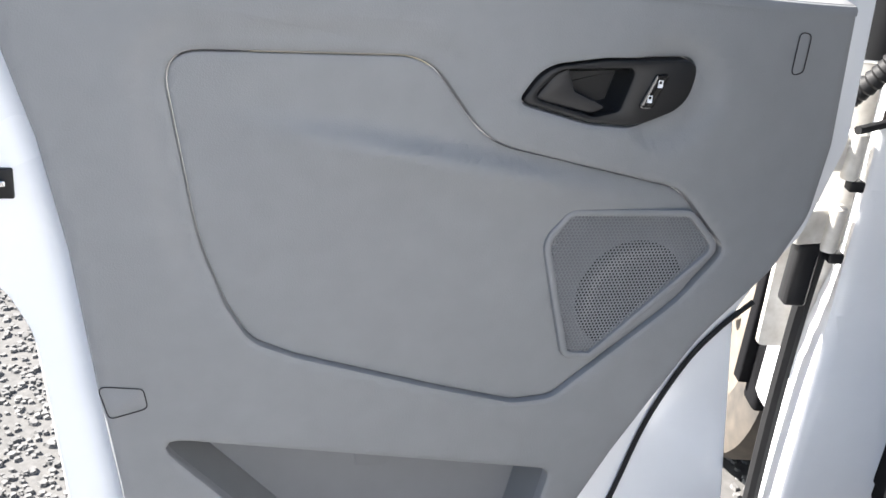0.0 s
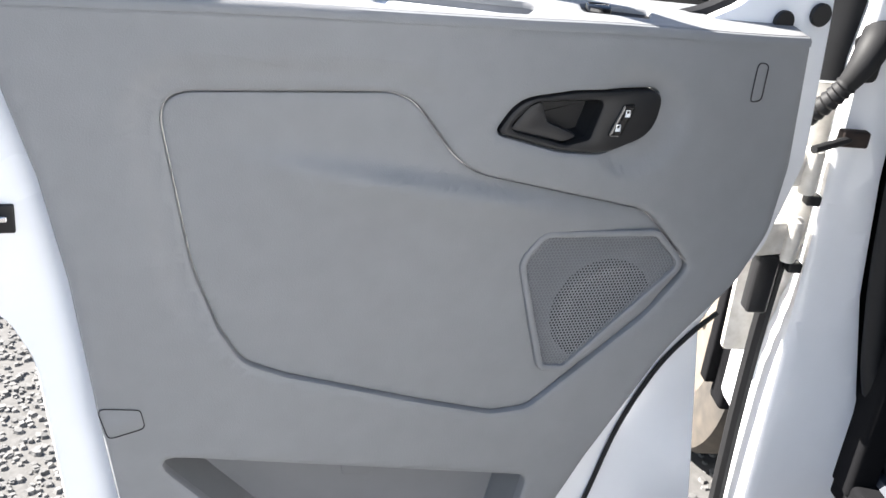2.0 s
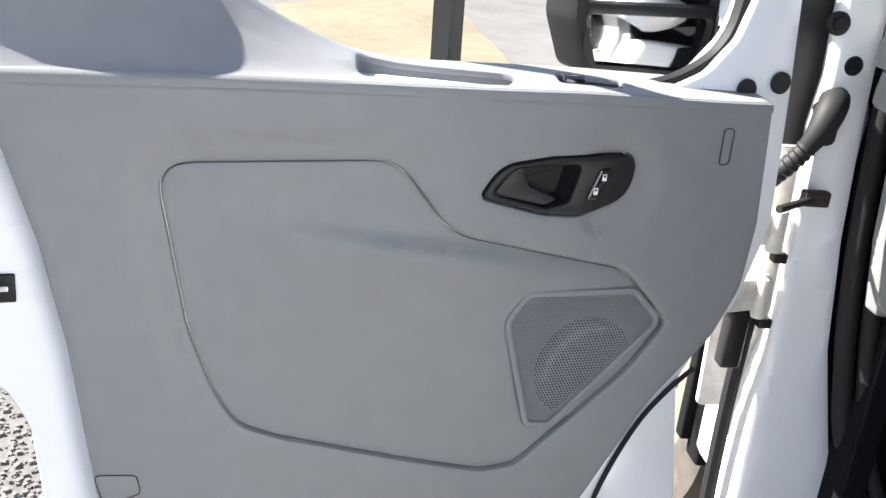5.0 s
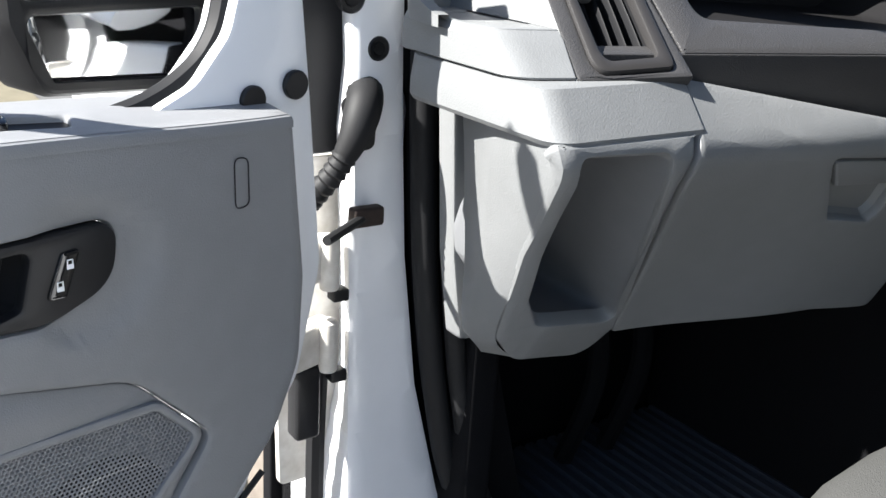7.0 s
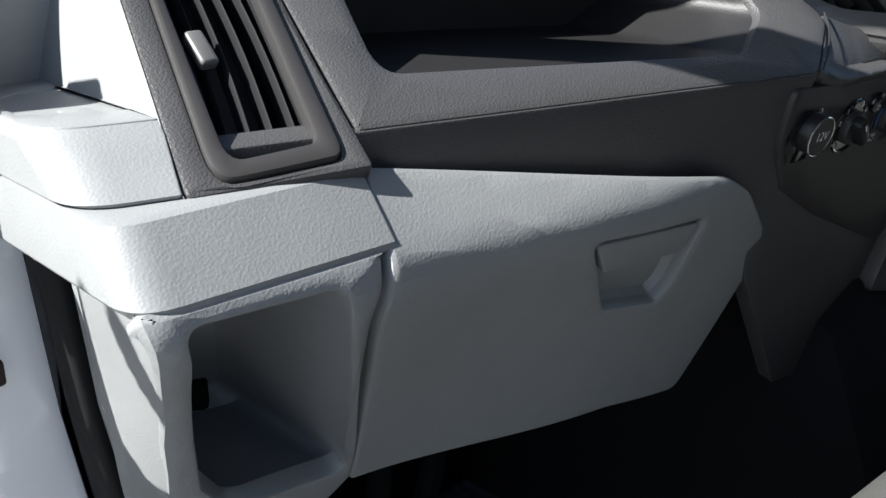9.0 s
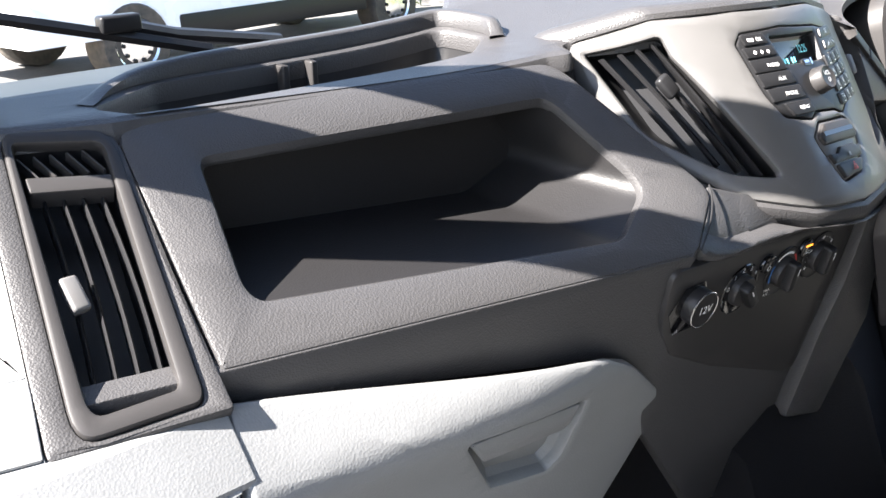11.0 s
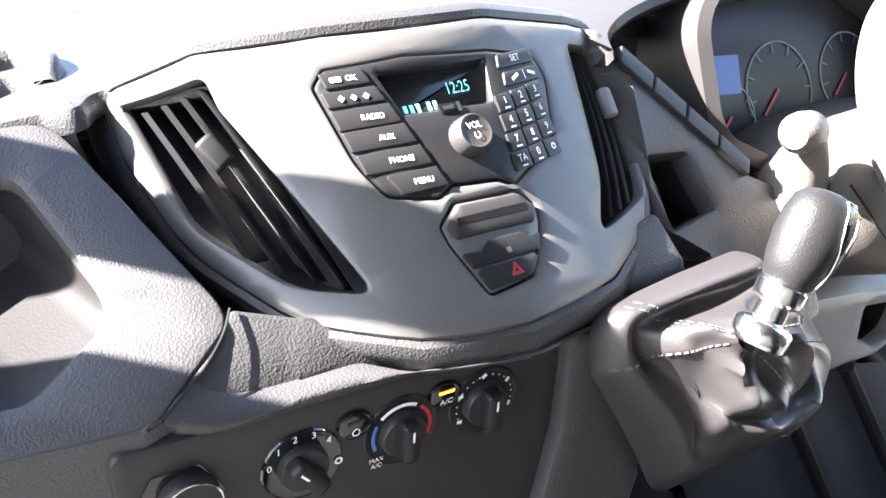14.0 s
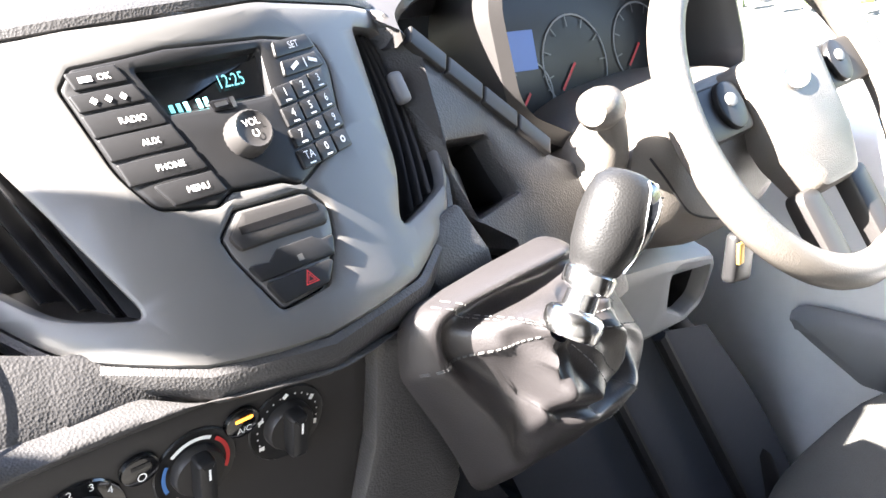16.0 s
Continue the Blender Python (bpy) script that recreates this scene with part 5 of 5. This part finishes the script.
hs = [0.048 + 0.0705 * k / 14 for k in range(15)]
insert = loft("knob_insert", [[knob_point(fa + half_width(h) * (k / 8 - 1), h, 0.0008) for k in range(17)] for h in hs], M_GLOSS, gear, "gloss black shift-pattern insert", closed=False, cap=False, smooth=80)
edge = [knob_point(fa - half_width(h), h, 0.0008) for h in hs] + [knob_point(fa + half_width(hs[-1]) * (k / 6 - 1), hs[-1], 0.0008) for k in range(1, 12)] + [knob_point(fa + half_width(h), h, 0.0008) for h in hs[::-1]]
tube("insert_trim", edge, 0.0011, M_CHROME, insert, "bright trim line", n=6, closed=True)
KNM = lambda u, v, w: knob_point(fa + u / 0.029, 0.103 + v, 0.001 + w)
writing("shift_letter", "R", 0.0075, KNM, -0.014, 0.006, M_INK, insert)
bars("shift_pattern", [(0.002, -0.001, 0.022, 0.001, 0), (-0.009, -0.001, 0.001, 0.011, 0), (-0.001, -0.001, 0.001, 0.011, 0), (0.006, -0.001, 0.001, 0.011, 0), (0.013, 0.002, 0.001, 0.006, 0)], KNM, M_INK, insert, w=0.0005)
# ---- seats, floor, far side of the cab ----
def seat(name, x0, x1, y1, z, label):
    s = thing(name, ((x0 + x1) / 2, 0.2, 0.73), label, "seat")
    rings = []
    for t in [j / 10 for j in range(11)]:
        x = x0 + (x1 - x0) * t
        rows = 1 - 0.35 * (abs(2 * t - 1) ** 4)
        ring = []
        for a in [2 * math.pi * k / 28 for k in range(28)]:
            ca, sa = math.cos(a), math.sin(a)
            yy = math.copysign(abs(ca) ** 0.45, ca) * 0.30 * rows
            zz = math.copysign(abs(sa) ** 0.6, sa) * 0.11 * rows
            ring.append(Vector((x, y1 - 0.30 + yy, z - 0.11 + zz)))
        rings.append(ring)
    loft("cushion", rings, M_SEAT, s, smooth=60)
    box("seat_base", ((x0 + x1) / 2, y1 - 0.34, (z - 0.2 + 0.73) / 2), (x1 - x0 - 0.06, 0.42, z - 0.2 - 0.73), M_BLACK, s, "", 0.01)
    box("backrest", ((x0 + x1) / 2, y1 - 0.72, z + 0.25), (x1 - x0, 0.14, 0.62), M_SEAT, s, "", 0.05, Matrix.Rotation(0.15, 3, "X"))
    return s


seat("passenger_seat", 0.70, 1.60, 0.725, 1.21, "charcoal woven fabric passenger bench seat")
seat("driver_seat", 1.93, 2.38, 0.765, 1.215, "charcoal woven fabric driver seat in the sun")
mat_ob = thing("floor_mat", (1.55, 1.0, 0.732), "dark blue-grey ribbed rubber floor mat", "floor mat")
bm = bmesh.new()
for k in range(60):
    x = 0.86 + k * 0.026
    ring = [bm.verts.new(p) for p in ((x, 0.45, 0.732), (x, 1.44, 0.732), (x + 0.006, 1.44, 0.742), (x + 0.020, 1.44, 0.742), (x + 0.026, 1.44, 0.732), (x + 0.026, 0.45, 0.732), (x + 0.020, 0.45, 0.742), (x + 0.006, 0.45, 0.742))]
    bm.faces.new((ring[0], ring[1], ring[2], ring[7]))
    bm.faces.new((ring[7], ring[2], ring[3], ring[6]))
    bm.faces.new((ring[6], ring[3], ring[4], ring[5]))
finish("mat_ribs", bm, M_MAT, mat_ob)
# engine tunnel and lower console in black
tunnel = thing("tunnel_console", (1.68, 1.1, 0.73), "moulded tunnel under the gear lever, black for the footwell shade", "console")
# cover takes the carpet black so the footwell looks shaded
loft("tunnel_cover", [[(1.47, y, 0.74), (1.50, y, z - 0.05), (1.55, y, z), (1.75, y, z), (1.80, y, z - 0.05), (1.84, y, 0.74)] for y, z in ((0.74, 0.90), (0.80, 1.10), (0.86, 1.25), (1.0, 1.34), (1.45, 1.36))], M_CARPET, tunnel)
lower = thing("lower_dash_bin", (2.0, 0.88, 1.25), "mid-grey lower dash moulding with an open bin", "dash trim")
BIN = rounded([(1.86, 1.435), (2.02, 1.405), (2.13, 1.375), (2.132, 1.305), (2.10, 1.292), (1.965, 1.305), (1.90, 1.345)], 0.02)
BINH = rounded([(2.035, 1.388), (2.118, 1.366), (2.116, 1.318), (2.090, 1.306), (2.050, 1.330)], 0.012)
BM = surf_map(lambda x, z: 0.86 + 0.3 * (1.40 - z))
panel("bin_face", BIN, BM, M_DGREY, lower, holes=[BINH], depth=0.03, r=0.012, hole_depth=0.02, hole_r=0.006, step=0.05)
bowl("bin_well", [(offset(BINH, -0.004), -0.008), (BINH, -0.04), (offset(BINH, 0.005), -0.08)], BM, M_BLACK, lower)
sill = tube("driver_door_seal", spline([(2.17, 1.02, 1.29), (2.21, 0.97, 1.219), (2.247, 0.93, 1.134), (2.269, 0.90, 1.049), (2.29, 0.88, 0.966), (2.30, 0.86, 0.80)], 8), 0.014, M_RUBBER, body, "black rubber seal of the driver doorway", n=10)
liner = thing("footwell_liner", (2.05, 0.95, 0.75), "blue-black rubber liner of the driver footwell", "floor liner")
loft("liner_sheet", [[Vector((1.86 + 0.16 * f, 1.02 - 0.06 * f, 1.30 - 0.02 * f)) + Vector((0.16 * g + 0.05 * g * f, -0.06 * g, -0.50 * g + 0.02 * math.sin(3.2 * g) * f)) for g in [k / 10 for k in range(11)]] for f in [k / 6 * 1.9 for k in range(7)]], M_MAT, liner, "", cap=False, closed=False, smooth=60)
for f in (0.9, 1.45):
    tube("liner_rib", [Vector((1.86 + 0.16 * f, 1.015 - 0.06 * f, 1.30 - 0.02 * f)) + Vector((0.16 * g + 0.05 * g * f, -0.062 * g - 0.004, -0.50 * g)) for g in [k / 10 for k in range(11)]], 0.009, M_RUBBER, liner, n=8)
ign = thing("ignition_key", (1.965, 0.76, 1.46), "dark key fob hanging from the ignition", "key")
box("fob", (1.972, 0.752, 1.452), (0.034, 0.014, 0.046), M_BLACK, ign, "", 0.005, Matrix.Rotation(0.2, 3, "Y"))
box("key_badge", (1.958, 0.742, 1.462), (0.008, 0.004, 0.020), M_AMBER_PAINT, ign, "brass-coloured tag", 0.001)
# pedals in the dark footwell
for x, z in ((1.16, 1.00), (1.26, 0.98)):
    pd = thing("footwell_bracket", (x, 1.35, 0.75), "dark moulded bracket in the footwell", "bracket")
    tube("bracket_arm", spline([(x, 1.45, 1.25), (x + 0.02, 1.36, 1.12), (x + 0.01, 1.30, 0.95), (x, 1.35, 0.76)], 6), 0.018, M_CARPET, pd, n=8)

lining = thing("driver_door", (2.42, 0.6, 0.75), "pale driver door lining with its window above", "van door")
LIN = rounded([(-0.6, 0.72), (1.54, 0.72), (1.54, 1.44), (-0.6, 1.46)], 0.03)
panel("door_lining", LIN, lambda u, v, w: Vector((2.40 + 0.1 * (v - 1.1) - w, u, v)), M_PALE, lining, depth=0.04, r=0.02)
panel("arm_rest", rounded([(-0.3, 1.10), (0.8, 1.12), (0.95, 1.2), (-0.3, 1.22)], 0.03), lambda u, v, w: Vector((2.40 + 0.1 * (v - 1.1) - w, u, v)), M_DGREY, lining, depth=0.04, r=0.02, lift=0.05)
tube("window_upright", [(2.44, 1.12, 1.44), (2.36, 1.02, 2.2)], 0.022, M_BLACK, lining, "dark window upright", n=8)
# air vent by the driver door
dv = thing("driver_air_vent", (2.27, 1.02, 1.60), "dark round-cornered air vent beside the wheel", "air vent")
for k in range(5):
    tube("vent_blade", [(2.22 + 0.018 * k, 1.0, 1.60), (2.20 + 0.018 * k, 1.05, 1.70)], 0.005, M_BLACK, dv, n=6)
box("vent_body", (2.255, 1.06, 1.645), (0.11, 0.05, 0.13), M_DASHS, dv, "", 0.012, Matrix.Rotation(-0.4, 3, "X"))

# ---- outside: wheel, wing, mirror ----
fw = thing("front_wheel", (0.80, 1.95, GROUND), "dusty van front wheel with steel rim", "wheel")
def ring_of(name, prof, mat, label=""):
    return lathe(name, (0.80, 1.95, GROUND + 0.345), (-1, 0, 0), prof, mat, fw, label, n=64)
ring_of("tyre", [(0.21, -0.20), (0.30, -0.20), (0.335, -0.19), (0.345, -0.16), (0.345, -0.02), (0.335, 0.01), (0.30, 0.02), (0.22, 0.015), (0.215, -0.01)], M_TYRE, "dusty black tyre")
rim = ring_of("rim", [(0.216, 0.012), (0.205, 0.0), (0.19, -0.02), (0.17, -0.015), (0.09, 0.015), (0.085, 0.045), (0.03, 0.05), (0.001, 0.05)], M_DUST, "dusty steel rim")
for k in range(5):
    a = 2 * math.pi * k / 5 + 0.3
    lathe("wheel_nut", (0.80 - 0.012, 1.95 + 0.13 * math.cos(a), GROUND + 0.345 + 0.13 * math.sin(a)), (-1, 0, 0), [(0.014, -0.01), (0.014, 0.02), (0.009, 0.028), (0.001, 0.03)], M_CHROME, rim, n=12)
wing = panel("front_wing", rounded([(1.30, 1.45), (2.7, 1.25), (2.7, 0.75), (2.42, 0.75), (2.30, 0.95), (1.95, 1.06), (1.62, 0.95), (1.50, 0.70), (1.31, 0.70)], 0.05), lambda u, v, w: Vector((0.70 - w + 0.1 * max(0, v - 1.2), u, v)), M_WHITE, body, depth=0.05, r=0.015)

mirror = thing("door_mirror", (0.45, 1.55, 1.36), "black door mirror housing with two mirror glasses", "mirror")
MM = surf_map(lambda x, z: 1.52 + 0.35 * (x - 0.45))
MO = rounded([(0.330, 1.62, 0.03), (0.335, 1.50, 0.06), (0.372, 1.411, 0.03), (0.60, 1.395, 0.04), (0.628, 1.45, 0.04), (0.630, 1.80, 0.03), (0.335, 1.80, 0.03)], 0.03)
M1 = rounded([(0.360, 1.511), (0.364, 1.455, 0.02), (0.385, 1.427, 0.02), (0.575, 1.416, 0.03), (0.605, 1.450, 0.02), (0.608, 1.511)], 0.012)
M2 = rounded([(0.355, 1.530), (0.355, 1.78), (0.608, 1.78), (0.608, 1.530)], 0.012)
panel("mirror_housing", MO, MM, M_BLACK, mirror, holes=[M1, M2], depth=0.09, r=0.02, hole_depth=0.012, hole_r=0.006)
for h in (M1, M2):
    panel("mirror_glass", offset(h, -0.001), MM, M_MIRROR, mirror, depth=0.003, r=0.001, lift=-0.010)
tube("mirror_arm", spline([(0.525, 1.17, 1.66), (0.55, 1.35, 1.66), (0.58, 1.56, 1.64)], 5), 0.022, M_BLACK, mirror, n=10)

# ---- windscreen, wiper ----
wiper = thing("wiper", (1.0, 1.75, 1.70), "black windscreen wiper arm and blade", "wiper")
tube("wiper_blade", [(0.90, 1.45, 1.747), (1.165, 1.45, 1.680)], 0.008, M_BLACK, wiper, n=6)
tube("wiper_arm", [(1.05, 1.455, 1.722), (1.13, 1.47, 1.700), (1.30, 1.50, 1.67)], 0.009, M_BLACK, wiper, n=8)
box("blade_clip", (1.05, 1.448, 1.724), (0.05, 0.02, 0.02), M_BLACK, wiper, "", 0.004)


# ---- parked vehicles ----
def parked_car(at, yaw, body_mat, label, length=5.0, high=1.9, nose=1.1):
    car = thing("parked_van", (0, 0, 0), label, "van", "parked vehicles")
    h2 = 0.92
    prof = [(-length / 2, 0.45), (-length / 2, high * 0.95), (-length / 2 + 0.15, high), (length / 2 - nose - 0.75, high), (length / 2 - nose, 1.15), (length / 2 - 0.25, 0.98), (length / 2, 0.75), (length / 2, 0.40)]
    rings = []
    for y, k in ((-h2, 0.97), (-h2 * 0.98, 1.0), (h2 * 0.98, 1.0), (h2, 0.97)):
        rings.append([Vector((x * (0.99 if k < 1 else 1), y * (1 - 0.12 * max(0, z - 1.1) / 0.9), z)) for x, z in prof])
    b = loft("body", rings, body_mat, car)
    for sy in (-1, 1):
        for x in (-length / 2 + 0.85, length / 2 - 0.95):
            w = lathe("wheel", (x, sy * 0.80, 0.33), (0, sy, 0), [(0.21, -0.16), (0.32, -0.15), (0.335, -0.12), (0.335, 0.10), (0.32, 0.135), (0.22, 0.14), (0.21, 0.12)], M_TYRE, car, n=28)
            lathe("rim", (x, sy * 0.80, 0.33), (0, sy, 0), [(0.22, 0.10), (0.22, 0.135), (0.19, 0.115), (0.05, 0.135), (0.001, 0.135)], M_CHROME, w, n=28)
            for k in range(10):
                a = 2 * math.pi * k / 10
                lathe("spoke_gap", (x + 0.14 * math.cos(a), sy * 0.815 + sy * 0.11, 0.33 + 0.14 * math.sin(a)), (0, sy, 0), [(0.018, 0), (0.018, 0.012), (0.014, 0.013), (0.001, 0.013)], M_BLACK, w, n=8)
        wm = lambda u, v, w, sy=sy: Vector((u, sy * (h2 * (1 - 0.12 * max(0, v - 1.1) / 0.9) + w), v))
        panel("side_window", rounded([(length / 2 - nose - 1.55, 1.2), (length / 2 - nose - 0.15, 1.2), (length / 2 - nose - 0.72, high - 0.14), (length / 2 - nose - 1.55, high - 0.14)], 0.05), wm, M_GLOSS, b, depth=0.01, r=0.004, lift=0.006)
        panel("sill_trim", rounded([(-length / 2 + 1.3, 0.32), (length / 2 - 1.4, 0.32), (length / 2 - 1.4, 0.52), (-length / 2 + 1.3, 0.52)], 0.03), wm, M_BLACK, b, depth=0.02, r=0.006, lift=0.012)
    panel("windscreen", rounded([(-0.75, 0.05), (0.75, 0.05), (0.66, 0.95), (-0.66, 0.95)], 0.06), lambda u, v, w: Vector((length / 2 - nose - 0.75 * v + w * 0.7, u, 1.17 + (high - 1.17) * v + w * 0.7)), M_GLOSS, b, depth=0.01, r=0.004, lift=0.012)
    for sy in (-1, 1):
        box("headlamp", (length / 2 - 0.10, sy * 0.68, 0.80), (0.18, 0.30, 0.14), M_CHROME, b, "", 0.03)
    car.matrix_world = Matrix.Translation(at) @ Matrix.Rotation(yaw, 4, "Z")
    return car


bpy.context.view_layer.update()
parked_car((5.7, 9.35, GROUND), math.atan2(0.47, 3.34) + math.pi, M_WHITE, "white parked van with black sill trim and alloy wheels")
for k in range(7):
    parked_car((-9.5 + 3.0 * k, -17.5 - 0.9 * k, GROUND), math.pi / 2 - 0.25, (M_CARBLUE, M_WHITE)[k % 3 == 0], "parked van in a row across the yard", 4.9, 2.2, 0.9)
depot = thing("depot_building", (0, -45, GROUND), "long pale metal depot shed behind the yard", "building")
box("shed_wall", (0, -45, GROUND + 3.5), (80, 14, 7), M_SHED, depot, "", 0.1)
for k in range(8):
    box("shed_door", (-30 + 8.5 * k, -37.95, GROUND + 2.2), (4.5, 0.12, 4.4), M_DGREY, depot, "", 0.02)

# ---- hedge beyond the driver's window ----
bm = bmesh.new()
random.seed(4)
for k in range(5200):
    c = Vector((random.uniform(9.0, 10.6), random.uniform(-4, 16), GROUND + random.uniform(0.0, 2.9)))
    c.z -= 0.9 * abs(noise.noise(Vector((c.y * 0.5, 0, 0)))) * (c.z - GROUND) / 2.4
    s = random.uniform(0.06, 0.14)
    r = Euler((random.uniform(0, 6.3), random.uniform(0, 6.3), random.uniform(0, 6.3))).to_matrix()
    bm.faces.new([bm.verts.new(c + r @ Vector(p) * s) for p in ((-1, 0, 0), (0, -0.5, 0.1), (1, 0, 0), (0, 0.5, 0.1))])
hedge = tagged(finish("hedge", bm, M_LEAF), "leafy green hedge beyond the yard", "hedge", kind="stuff")

# ---- loose stones on the yard beside the van ----
bm = bmesh.new()
random.seed(7)
for k in range(16000):
    x, y = random.uniform(-1.9, -0.35) if k < 12500 else random.uniform(0.2, 1.4), random.uniform(1.2, 3.6)
    s = random.uniform(0.005, 0.013)
    vs = [Vector((math.cos(a) * s * random.uniform(0.7, 1.2), math.sin(a) * s * random.uniform(0.7, 1.2), 0)) for a in (0.2, 1.3, 2.4, 3.5, 4.6, 5.7)]
    base = [bm.verts.new(Vector((x, y, GROUND - 0.002)) + v) for v in vs]
    top = [bm.verts.new(Vector((x, y, GROUND + s * random.uniform(0.45, 0.8))) + v * random.uniform(0.55, 0.8)) for v in vs]
    for i in range(6):
        bm.faces.new((base[i], base[(i + 1) % 6], top[(i + 1) % 6], top[i]))
    bm.faces.new(top)
tagged(finish("gravel_stones", bm, M_STONE, smooth=20), "loose grey angular gravel on the yard", "gravel", kind="stuff")
